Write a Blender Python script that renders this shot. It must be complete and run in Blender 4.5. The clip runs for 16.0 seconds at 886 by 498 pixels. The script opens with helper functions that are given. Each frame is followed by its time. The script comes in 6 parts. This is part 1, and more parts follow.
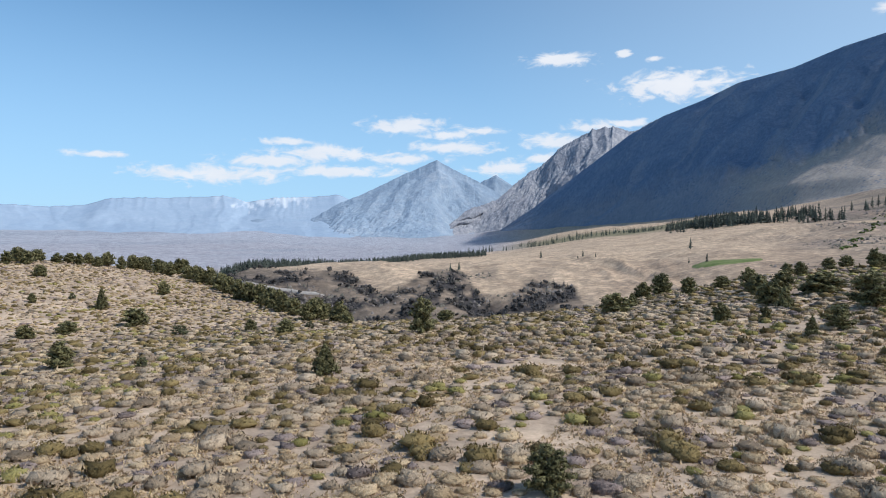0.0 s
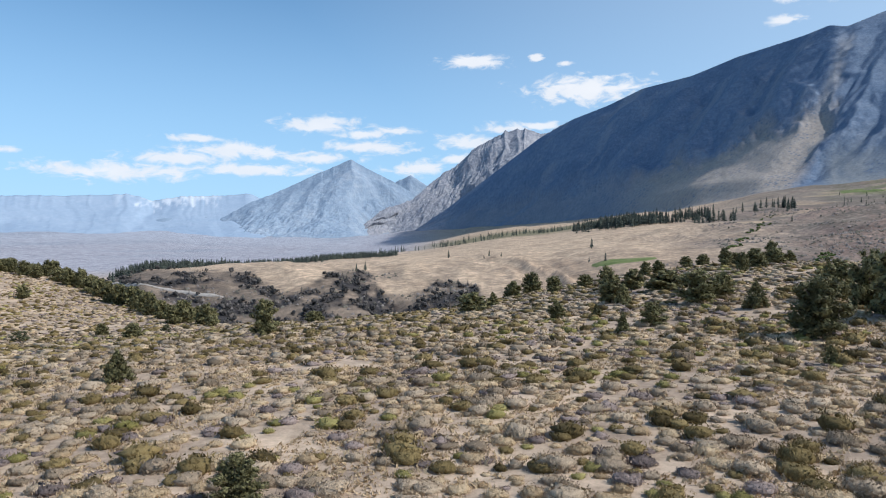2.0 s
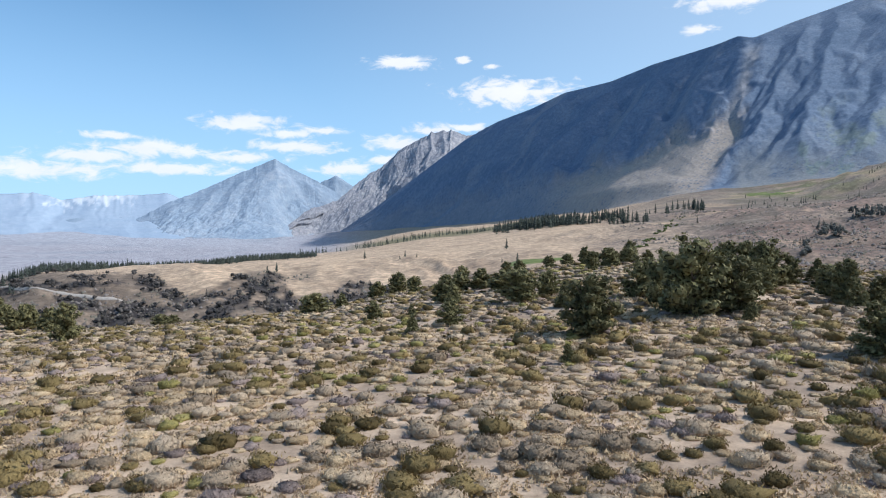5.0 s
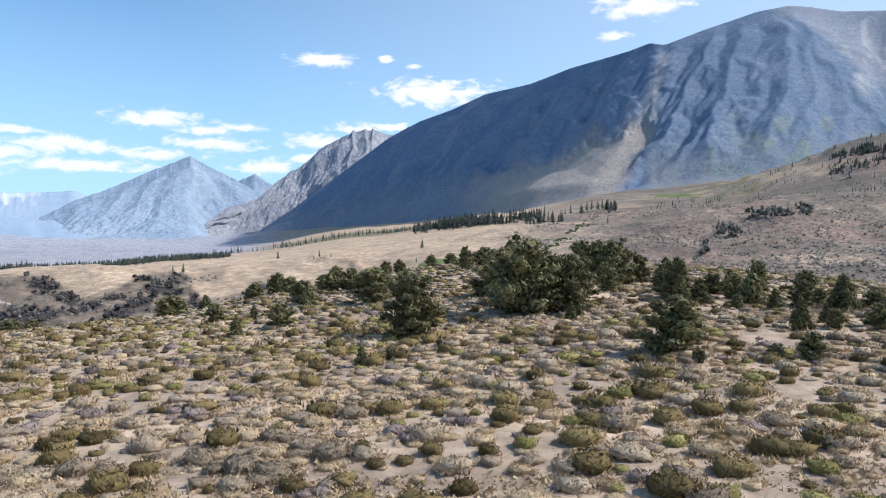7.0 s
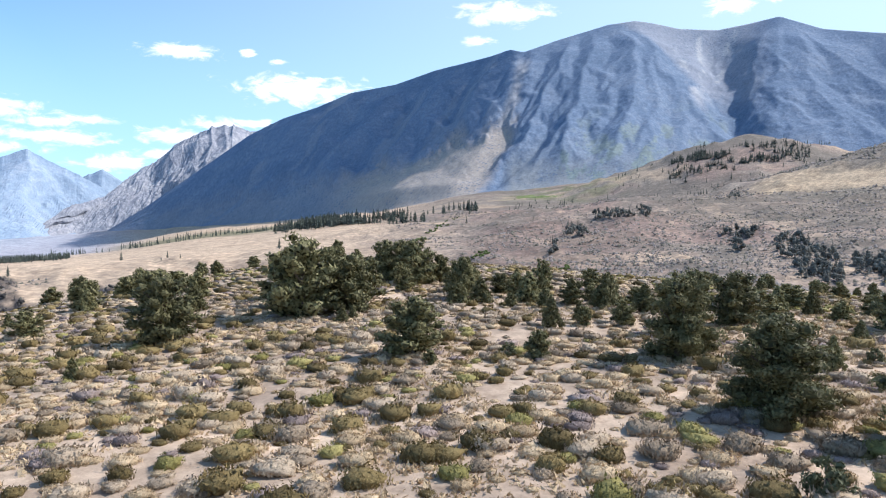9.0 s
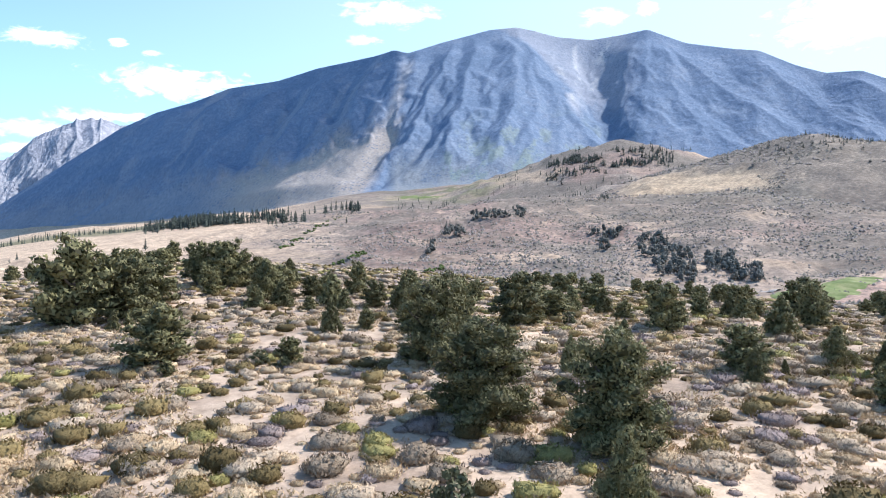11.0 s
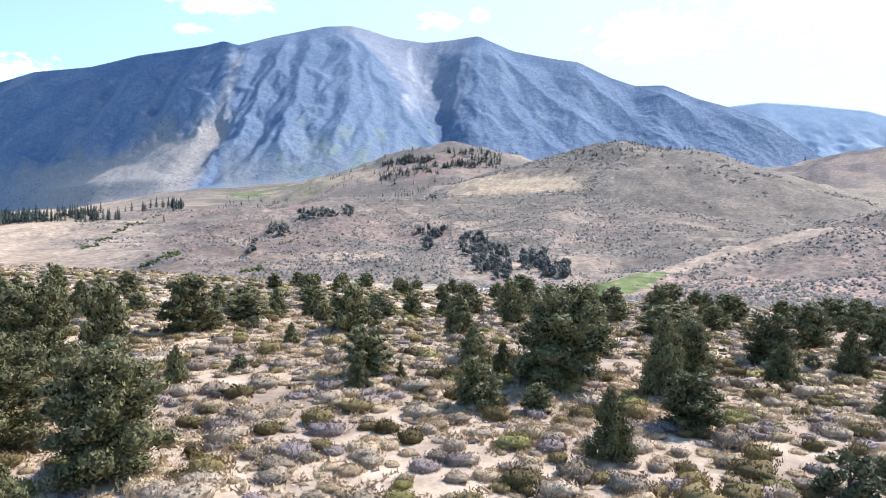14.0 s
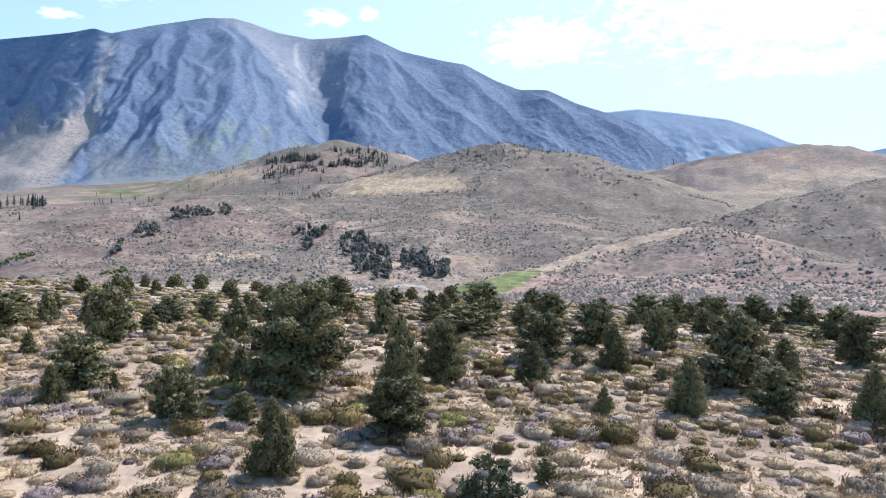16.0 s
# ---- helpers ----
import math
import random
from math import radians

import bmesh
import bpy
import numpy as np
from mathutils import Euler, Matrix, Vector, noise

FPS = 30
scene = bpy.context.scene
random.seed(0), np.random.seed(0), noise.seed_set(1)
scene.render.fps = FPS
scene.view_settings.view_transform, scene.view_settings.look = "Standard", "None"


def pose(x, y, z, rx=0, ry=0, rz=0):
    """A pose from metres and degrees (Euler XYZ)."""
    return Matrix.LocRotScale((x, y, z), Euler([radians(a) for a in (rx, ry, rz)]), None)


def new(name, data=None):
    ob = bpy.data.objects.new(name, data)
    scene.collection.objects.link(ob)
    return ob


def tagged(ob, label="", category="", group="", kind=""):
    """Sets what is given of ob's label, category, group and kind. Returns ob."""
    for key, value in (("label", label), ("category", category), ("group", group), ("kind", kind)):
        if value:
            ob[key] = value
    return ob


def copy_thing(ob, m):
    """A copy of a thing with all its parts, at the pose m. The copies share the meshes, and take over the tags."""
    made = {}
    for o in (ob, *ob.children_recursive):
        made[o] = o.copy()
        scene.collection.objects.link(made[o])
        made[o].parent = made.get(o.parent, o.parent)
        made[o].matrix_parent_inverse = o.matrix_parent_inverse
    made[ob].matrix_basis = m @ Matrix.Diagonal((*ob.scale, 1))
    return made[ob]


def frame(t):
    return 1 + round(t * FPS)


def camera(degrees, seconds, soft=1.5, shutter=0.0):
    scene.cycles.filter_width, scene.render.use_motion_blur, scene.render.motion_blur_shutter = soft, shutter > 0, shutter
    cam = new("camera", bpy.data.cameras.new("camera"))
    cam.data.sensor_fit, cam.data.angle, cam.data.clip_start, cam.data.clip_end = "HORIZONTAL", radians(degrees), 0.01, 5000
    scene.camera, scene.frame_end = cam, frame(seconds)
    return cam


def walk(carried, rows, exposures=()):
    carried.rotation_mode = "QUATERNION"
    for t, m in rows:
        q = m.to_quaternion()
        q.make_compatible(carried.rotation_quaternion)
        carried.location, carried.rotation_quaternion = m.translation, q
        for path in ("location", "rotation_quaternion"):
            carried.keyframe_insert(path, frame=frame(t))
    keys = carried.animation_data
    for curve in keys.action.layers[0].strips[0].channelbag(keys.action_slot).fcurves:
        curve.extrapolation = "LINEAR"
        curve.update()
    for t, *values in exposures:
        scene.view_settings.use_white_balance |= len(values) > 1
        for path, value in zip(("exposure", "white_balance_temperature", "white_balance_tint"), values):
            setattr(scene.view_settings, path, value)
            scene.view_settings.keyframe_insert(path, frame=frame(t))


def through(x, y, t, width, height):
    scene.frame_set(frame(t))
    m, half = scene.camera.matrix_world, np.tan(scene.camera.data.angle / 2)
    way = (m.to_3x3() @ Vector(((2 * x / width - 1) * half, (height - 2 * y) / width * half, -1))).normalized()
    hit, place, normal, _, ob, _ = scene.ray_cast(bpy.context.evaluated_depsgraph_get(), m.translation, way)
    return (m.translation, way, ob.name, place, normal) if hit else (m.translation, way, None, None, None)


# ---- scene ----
cam = camera(64.17, 16.0, soft=1.1)
PATH = [
    (0.0, 0.00, 0.00, 7.50, 88.75, -0.00, -0.00),
    (0.5, 1.61, 0.10, 7.50, 88.74, -0.00, -1.48),
    (1.0, 3.23, 0.24, 7.49, 88.73, -0.00, -3.28),
    (1.5, 4.88, 0.41, 7.46, 88.72, 0.00, -4.93),
    (2.0, 6.44, 0.46, 7.45, 88.75, 0.00, -6.81),
    (2.5, 8.00, 0.58, 7.44, 88.76, 0.00, -7.81),
    (3.0, 9.51, 0.56, 7.43, 88.76, 0.00, -8.74),
    (3.5, 11.11, 0.69, 7.39, 88.78, 0.00, -9.63),
    (6.0, 18.88, 0.36, 7.24, 88.83, -0.00, -15.46),
    (6.5, 20.42, 0.21, 7.24, 88.82, 0.00, -17.16),
    (7.0, 21.91, -0.00, 7.24, 88.80, 0.00, -18.88),
    (7.5, 23.38, -0.25, 7.24, 88.79, 0.00, -20.60),
    (8.0, 24.88, -0.52, 7.26, 88.77, 0.00, -22.51),
    (8.5, 26.33, -0.86, 7.25, 88.79, 0.00, -26.00),
    (9.0, 27.74, -1.21, 7.25, 88.79, 0.00, -29.63),
    (11.5, 34.30, -4.01, 7.33, 88.78, 0.00, -40.83),
    (12.0, 35.46, -4.77, 7.36, 88.74, 0.00, -43.05),
    (12.5, 36.62, -5.53, 7.38, 88.74, 0.00, -45.26),
    (13.0, 37.79, -6.35, 7.41, 88.76, 0.00, -47.48),
    (13.5, 38.97, -7.21, 7.41, 88.76, -0.00, -49.69),
    (14.0, 40.15, -8.12, 7.36, 88.73, -0.00, -51.91),
    (14.5, 41.26, -9.06, 7.37, 88.72, -0.00, -54.13),
    (15.0, 42.35, -10.04, 7.36, 88.67, -0.00, -56.35),
    (15.5, 43.40, -11.05, 7.32, 88.69, -0.00, -58.58),
    (16.0, 44.38, -12.10, 7.32, 88.70, -0.00, -60.82),
]
walk(cam, [(r[0], pose(*r[1:])) for r in PATH],
     exposures=((0, -0.32, 6230, 10), (3.5, -0.20, 6230, 10), (7, 0.0, 6250, 11.5), (9, 0.32, 6220, 13), (11.5, 0.62, 6080, 13.5), (13, 0.65, 6060, 13.5), (14.5, 0.58, 6080, 13.5), (16, 0.38, 6100, 13.5)))
ORIGIN = (0.0, 0.0, 7.5)


def far_point(az, el, r):
    """A place by bearing (degrees right of +y), elevation (degrees) and distance."""
    a, e = radians(az), radians(el)
    return (r * math.cos(e) * math.sin(a), r * math.cos(e) * math.cos(a), ORIGIN[2] + r * math.sin(e))


# ---- sky, clouds and sun ----
SUN_AZ, SUN_EL = 108.0, 45.0
SKY_STRENGTH = 0.14
SUN_STRENGTH = 5.0

sun_data = bpy.data.lights.new("sun", "SUN")
sun_data.energy, sun_data.angle, sun_data.color = SUN_STRENGTH, radians(0.53), (1.0, 0.955, 0.89)
sun = new("sun", sun_data)
sa, se = radians(SUN_AZ), radians(SUN_EL)
sun_dir = Vector((math.sin(sa) * math.cos(se), math.cos(sa) * math.cos(se), math.sin(se)))
sun.rotation_euler = sun_dir.to_track_quat("Z", "Y").to_euler()

# bearing, elevation, half width, half height of each cloud
CLOUDS_FAR = (
    (-3.0, 8.6, 4.2, 0.9), (3.2, 8.2, 2.2, 0.4), (1.2, 6.9, 4.5, 0.7), (9.0, 7.3, 3.6, 0.8), (12.0, 8.4, 3.0, 0.6),
    (-9.5, 6.4, 6.0, 0.8), (-18.0, 4.6, 7.0, 0.9), (-8.5, 5.0, 7.0, 0.6), (4.5, 5.2, 3.5, 0.7), (-26.0, 5.8, 2.6, 0.3),
    (14.5, 8.6, 2.4, 0.4), (-14.0, 5.7, 4.5, 0.7), (-3.5, 6.0, 4.0, 0.6), (-12.5, 7.2, 3.0, 0.4), (0.5, 7.9, 3.2, 0.5), (8.0, 6.0, 3.0, 0.5),
)
CLOUDS_NEAR = (
    (9.4, 13.6, 3.4, 0.75), (14.3, 13.8, 0.7, 0.45), (16.6, 13.3, 0.9, 0.3), (18.0, 11.2, 6.0, 1.3), (34.5, 17.2, 4.2, 1.1),
    (32.2, 15.2, 1.6, 0.5), (51.5, 16.6, 2.2, 0.8), (54.8, 17.0, 0.9, 0.7), (69.0, 14.8, 6.0, 2.2), (88.0, 16.5, 17.0, 5.0),
    (62.0, 19.0, 4.0, 1.0), (96.0, 13.0, 7.0, 1.6), (104.0, 11.0, 6.0, 1.6), (88.0, 12.2, 8.0, 1.2), (22.0, 22.0, 5.0, 1.2),
)

world = bpy.data.worlds.new("sky")
scene.world = world
world.use_nodes = True
wn, wl = world.node_tree.nodes, world.node_tree.links
wn.clear()


def wmath(op, a, b=None, c=None):
    n = wn.new("ShaderNodeMath")
    n.operation = op
    for i, v in enumerate((a, b, c)):
        if v is None:
            continue
        if isinstance(v, (int, float)):
            n.inputs[i].default_value = v
        else:
            wl.new(v, n.inputs[i])
    return n.outputs[0]


w_out, w_bg = wn.new("ShaderNodeOutputWorld"), wn.new("ShaderNodeBackground")
w_sky = wn.new("ShaderNodeTexSky")
w_sky.sky_type = "NISHITA"
w_sky.sun_disc = False
w_sky.sun_elevation, w_sky.sun_rotation = radians(SUN_EL), radians(SUN_AZ)
w_sky.altitude, w_sky.air_density, w_sky.dust_density, w_sky.ozone_density = 1200.0, 1.1, 0.4, 3.0
w_co = wn.new("ShaderNodeTexCoord")
w_sep = wn.new("ShaderNodeSeparateXYZ")
wl.new(w_co.outputs["Generated"], w_sep.inputs[0])
w_az = wmath("MULTIPLY", wmath("ARCTAN2", w_sep.outputs[0], w_sep.outputs[1]), 57.2958)
w_el = wmath("MULTIPLY", wmath("ARCSINE", w_sep.outputs[2]), 57.2958)
w_pos = wn.new("ShaderNodeCombineXYZ")
wl.new(w_az, w_pos.inputs[0])
wl.new(wmath("MULTIPLY", w_el, 2.2), w_pos.inputs[1])


def wnoise(scale, detail, rough, dist=0.0):
    n = wn.new("ShaderNodeTexNoise")
    n.inputs["Scale"].default_value, n.inputs["Detail"].default_value = scale, detail
    n.inputs["Roughness"].default_value, n.inputs["Distortion"].default_value = rough, dist
    wl.new(w_pos.outputs[0], n.inputs["Vector"])
    return n.outputs[0]


billow = wnoise(0.62, 9.0, 0.62, 0.5)
puff = wnoise(0.22, 5.0, 0.55)


def cloud_bank(cells, ragged, gain):
    best = None
    for a, e, wa, we in cells:
        u = wmath("MULTIPLY", wmath("SUBTRACT", w_az, a), 1.0 / wa)
        v = wmath("SUBTRACT", w_el, e)
        # flatter below, billowing above
        v = wmath("MULTIPLY", v, 1.0 / we)
        d = wmath("SUBTRACT", 1.0, wmath("SQRT", wmath("ADD", wmath("MULTIPLY", u, u), wmath("MULTIPLY", v, v))))
        best = d if best is None else wmath("MAXIMUM", best, d)
    f = wmath("ADD", best, wmath("MULTIPLY", wmath("SUBTRACT", billow, 0.5), ragged))
    n = wn.new("ShaderNodeMapRange")
    n.interpolation_type = "SMOOTHSTEP"
    n.inputs["From Min"].default_value, n.inputs["From Max"].default_value = 0.02, gain
    wl.new(f, n.inputs["Value"])
    return n.outputs[0]


cover = wmath("MAXIMUM", wmath("MULTIPLY", cloud_bank(CLOUDS_FAR, 2.5, 0.8), 0.92), wmath("MULTIPLY", cloud_bank(CLOUDS_NEAR, 2.5, 0.75), 0.98))
w_mix = wn.new("ShaderNodeMixRGB")
wl.new(cover, w_mix.inputs[0])
w_tint = wn.new("ShaderNodeMixRGB")
w_tint.blend_type = "MULTIPLY"
w_tint.inputs[0].default_value, w_tint.inputs[2].default_value = 1.0, (0.74, 1.05, 1.13, 1)
wl.new(w_sky.outputs[0], w_tint.inputs[1])
# dust and haze low over the horizon
w_low = wn.new("ShaderNodeMapRange")
w_low.interpolation_type = "SMOOTHSTEP"
for socket, value in (("From Min", -2.0), ("From Max", 26.0), ("To Min", 0.78), ("To Max", 0.0)):
    w_low.inputs[socket].default_value = value
wl.new(w_el, w_low.inputs["Value"])
w_haze = wn.new("ShaderNodeMixRGB")
wl.new(w_low.outputs[0], w_haze.inputs[0])
wl.new(w_tint.outputs[0], w_haze.inputs[1])
w_haze.inputs[2].default_value = (3.9, 6.0, 8.6, 1)
# the sky pales towards the sun
w_dot = wn.new("ShaderNodeVectorMath")
w_dot.operation = "DOT_PRODUCT"
wl.new(w_co.outputs["Generated"], w_dot.inputs[0])
w_dot.inputs[1].default_value = tuple(sun_dir)
w_near = wn.new("ShaderNodeMapRange")
for socket, value in (("From Min", -0.05), ("From Max", 0.9), ("To Min", 0.0), ("To Max", 0.85)):
    w_near.inputs[socket].default_value = value
wl.new(w_dot.outputs["Value"], w_near.inputs["Value"])
w_pale = wn.new("ShaderNodeMixRGB")
w_thin = wn.new("ShaderNodeMapRange")
w_thin.interpolation_type = "SMOOTHSTEP"
for socket, value in (("From Min", 18.0), ("From Max", 42.0), ("To Min", 1.0), ("To Max", 0.15)):
    w_thin.inputs[socket].default_value = value
wl.new(w_el, w_thin.inputs["Value"])
wl.new(wmath("MULTIPLY", w_near.outputs[0], w_thin.outputs[0]), w_pale.inputs[0])
wl.new(w_haze.outputs[0], w_pale.inputs[1])
w_pale.inputs[2].default_value = (5.3, 6.4, 7.6, 1)
wl.new(w_pale.outputs[0], w_mix.inputs[1])
w_white = wn.new("ShaderNodeMixRGB")
wl.new(puff, w_white.inputs[0])
w_white.inputs[1].default_value, w_white.inputs[2].default_value = (6.6, 7.0, 7.6, 1), (8.4, 8.4, 8.5, 1)
wl.new(w_white.outputs[0], w_mix.inputs[2])
wl.new(w_mix.outputs[0], w_bg.inputs[0])
w_bg.inputs[1].default_value = SKY_STRENGTH
wl.new(w_bg.outputs[0], w_out.inputs[0])

# ---- materials ----
def make_mat(name, rough=0.9, spec=0.2):
    m = bpy.data.materials.new(name)
    m.use_nodes = True
    b = m.node_tree.nodes["Principled BSDF"]
    b.inputs["Roughness"].default_value = rough
    b.inputs["Specular IOR Level"].default_value = spec
    return m, m.node_tree.nodes, m.node_tree.links, b


def ramp(nodes, links, fac, stops):
    n = nodes.new("ShaderNodeValToRGB")
    el = n.color_ramp.elements
    while len(el) < len(stops):
        el.new(0.5)
    for e, (p, c) in zip(el, stops):
        e.position, e.color = p, (*c, 1)
    links.new(fac, n.inputs[0])
    return n.outputs[0]


def noise_tex(nodes, links, vec, scale, detail=4.0, rough=0.55, dist=0.0):
    n = nodes.new("ShaderNodeTexNoise")
    n.inputs["Scale"].default_value, n.inputs["Detail"].default_value = scale, detail
    n.inputs["Roughness"].default_value, n.inputs["Distortion"].default_value = rough, dist
    links.new(vec, n.inputs["Vector"])
    return n.outputs[0]


def mix(nodes, links, fac, a, b, mode="MIX"):
    n = nodes.new("ShaderNodeMixRGB")
    n.blend_type = mode
    for i, v in enumerate((fac, a, b)):
        if isinstance(v, (int, float)):
            n.inputs[i].default_value = v
        elif isinstance(v, tuple):
            n.inputs[i].default_value = (*v, 1)
        else:
            links.new(v, n.inputs[i])
    return n.outputs[0]


def mrange(nodes, links, v, a, b, c=0.0, d=1.0):
    n = nodes.new("ShaderNodeMapRange")
    n.inputs["From Min"].default_value, n.inputs["From Max"].default_value = a, b
    n.inputs["To Min"].default_value, n.inputs["To Max"].default_value = c, d
    links.new(v, n.inputs["Value"])
    return n.outputs[0]


def bump(nodes, links, bsdf, height, strength, distance):
    n = nodes.new("ShaderNodeBump")
    n.inputs["Strength"].default_value, n.inputs["Distance"].default_value = strength, distance
    links.new(height, n.inputs["Height"])
    links.new(n.outputs[0], bsdf.inputs["Normal"])


def object_vec(nodes):
    return nodes.new("ShaderNodeTexCoord").outputs["Object"]


def foliage(name, dark, light, rough=0.85, through=0.0, grain=0.0, vary=0.16):
    """Leaves: each plant has its tone, each tuft a little of its own."""
    m, n, l, b = make_mat(name, rough, 0.15)
    at = n.new("ShaderNodeAttribute")
    at.attribute_name = "tone"
    geo = n.new("ShaderNodeNewGeometry")
    j = n.new("ShaderNodeMath")
    j.operation = "MULTIPLY_ADD"
    l.new(geo.outputs["Random Per Island"], j.inputs[0])
    j.inputs[1].default_value = vary
    l.new(at.outputs["Fac"], j.inputs[2])
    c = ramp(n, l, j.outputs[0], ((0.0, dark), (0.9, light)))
    if grain:
        g = noise_tex(n, l, object_vec(n), grain, 5.0, 0.75)
        c = mix(n, l, 1.0, c, ramp(n, l, g, ((0.36, (0.66, 0.64, 0.62)), (0.58, (1.14, 1.12, 1.10)))), "MULTIPLY")
        bump(n, l, b, g, 0.5, 0.06)
    l.new(c, b.inputs["Base Color"])
    if through:
        b.inputs["Subsurface Weight"].default_value = 0.0
        t = n.new("ShaderNodeBsdfTranslucent")
        l.new(c, t.inputs[0])
        x = n.new("ShaderNodeMixShader")
        x.inputs[0].default_value = through
        l.new(b.outputs[0], x.inputs[1])
        l.new(t.outputs[0], x.inputs[2])
        l.new(x.outputs[0], n["Material Output"].inputs[0])
    return m


MAT_SAGE = foliage("sagebrush_leaves", (0.195, 0.15, 0.104), (0.50, 0.40, 0.288), through=0.08, grain=24.0, vary=0.4)
MAT_OLIVE = foliage("bitterbrush_leaves", (0.08, 0.06, 0.025), (0.28, 0.212, 0.094), through=0.1, grain=24.0, vary=0.34)
MAT_PURPLE = foliage("bare_twigs", (0.142, 0.112, 0.103), (0.36, 0.288, 0.258), through=0.05, grain=24.0, vary=0.4)
MAT_STRAW = foliage("dry_grass", (0.38, 0.28, 0.168), (0.63, 0.495, 0.325), through=0.15, grain=24.0, vary=0.4)
MAT_YELLOW = foliage("rabbitbrush_leaves", (0.19, 0.172, 0.055), (0.36, 0.318, 0.125), through=0.08, grain=24.0, vary=0.4)
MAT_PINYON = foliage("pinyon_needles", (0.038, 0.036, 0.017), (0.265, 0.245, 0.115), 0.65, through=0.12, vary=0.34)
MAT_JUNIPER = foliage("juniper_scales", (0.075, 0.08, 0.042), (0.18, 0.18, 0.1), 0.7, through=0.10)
MAT_PINE = foliage("pine_needles", (0.045, 0.056, 0.050), (0.10, 0.115, 0.09), 0.8, through=0.05)
MAT_HILL_BRUSH = foliage("hill_brush", (0.128, 0.113, 0.105), (0.25, 0.22, 0.2), 0.9)
MAT_HILL_SCRUB = foliage("hill_scrub", (0.09, 0.084, 0.068), (0.185, 0.17, 0.136), 0.9)
MAT_GROVE = foliage("grove_leaves", (0.085, 0.085, 0.075), (0.19, 0.185, 0.155), 0.8, through=0.1)
MAT_BURNT = foliage("burnt_brush", (0.042, 0.04, 0.039), (0.115, 0.105, 0.098), 0.9)
MAT_WILLOW = foliage("willow_leaves", (0.065, 0.09, 0.025), (0.165, 0.21, 0.07), 0.7, through=0.1)

MAT_BARK, n, l, b = make_mat("bark", 0.95)
v = object_vec(n)
l.new(ramp(n, l, noise_tex(n, l, v, 9.0, 6.0, 0.7), ((0.3, (0.05, 0.038, 0.03)), (0.7, (0.19, 0.15, 0.12)))), b.inputs["Base Color"])
bump(n, l, b, noise_tex(n, l, v, 25.0, 5.0), 0.6, 0.03)

# ground: bare colour by region, broken up by gravel, litter and far-off brush
MAT_GROUND, n, l, b = make_mat("ground", 0.95, 0.1)
v = object_vec(n)
at = n.new("ShaderNodeAttribute")
at.attribute_name = "cover"
wide = noise_tex(n, l, v, 0.11, 5.0, 0.6)
fine = noise_tex(n, l, v, 1.3, 8.0, 0.68)
grit = noise_tex(n, l, v, 9.0, 4.0, 0.7)
c = mix(n, l, 1.0, at.outputs["Color"], ramp(n, l, wide, ((0.3, (0.78, 0.76, 0.76)), (0.7, (1.16, 1.12, 1.06)))), "MULTIPLY")
c = mix(n, l, 1.0, c, ramp(n, l, fine, ((0.28, (0.62, 0.585, 0.55)), (0.45, (0.96, 0.94, 0.92)), (0.62, (1.16, 1.14, 1.12)))), "MULTIPLY")
c = mix(n, l, 1.0, c, ramp(n, l, grit, ((0.3, (0.80, 0.80, 0.81)), (0.7, (1.02, 1.02, 1.02)))), "MULTIPLY")
tuft = noise_tex(n, l, v, 0.22, 4.0, 0.7)
c = mix(n, l, 1.0, c, ramp(n, l, tuft, ((0.34, (0.78, 0.77, 0.76)), (0.62, (1.17, 1.16, 1.14)))), "MULTIPLY")
veil = noise_tex(n, l, v, 0.035, 8.0, 0.78)
c = mix(n, l, 1.0, c, ramp(n, l, veil, ((0.34, (0.70, 0.68, 0.68)), (0.5, (1.0, 1.0, 1.0)), (0.64, (1.26, 1.24, 1.22)))), "MULTIPLY")
# brush dots on the far slopes, as strong as the region has them
vo = n.new("ShaderNodeTexVoronoi")
vo.voronoi_dimensions = "2D"
vo.inputs["Scale"].default_value, vo.inputs["Randomness"].default_value = 0.24, 1.0
l.new(v, vo.inputs["Vector"])
spots = mrange(n, l, vo.outputs["Distance"], 0.24, 0.42, 0.9, 0.0)
sm = n.new("ShaderNodeMath")
sm.operation = "MULTIPLY"
l.new(spots, sm.inputs[0])
patchy = mrange(n, l, noise_tex(n, l, v, 0.03, 5.0, 0.65), 0.36, 0.56)
sm2 = n.new("ShaderNodeMath")
sm2.operation = "MULTIPLY"
l.new(patchy, sm2.inputs[0])
sc = n.new("ShaderNodeAttribute")
sc.attribute_name = "scrub"
l.new(sc.outputs["Fac"], sm2.inputs[1])
l.new(sm2.outputs[0], sm.inputs[1])
c = mix(n, l, sm.outputs[0], c, (0.135, 0.12, 0.104))
l.new(c, b.inputs["Base Color"])
bump(n, l, b, fine, 0.35, 0.25)


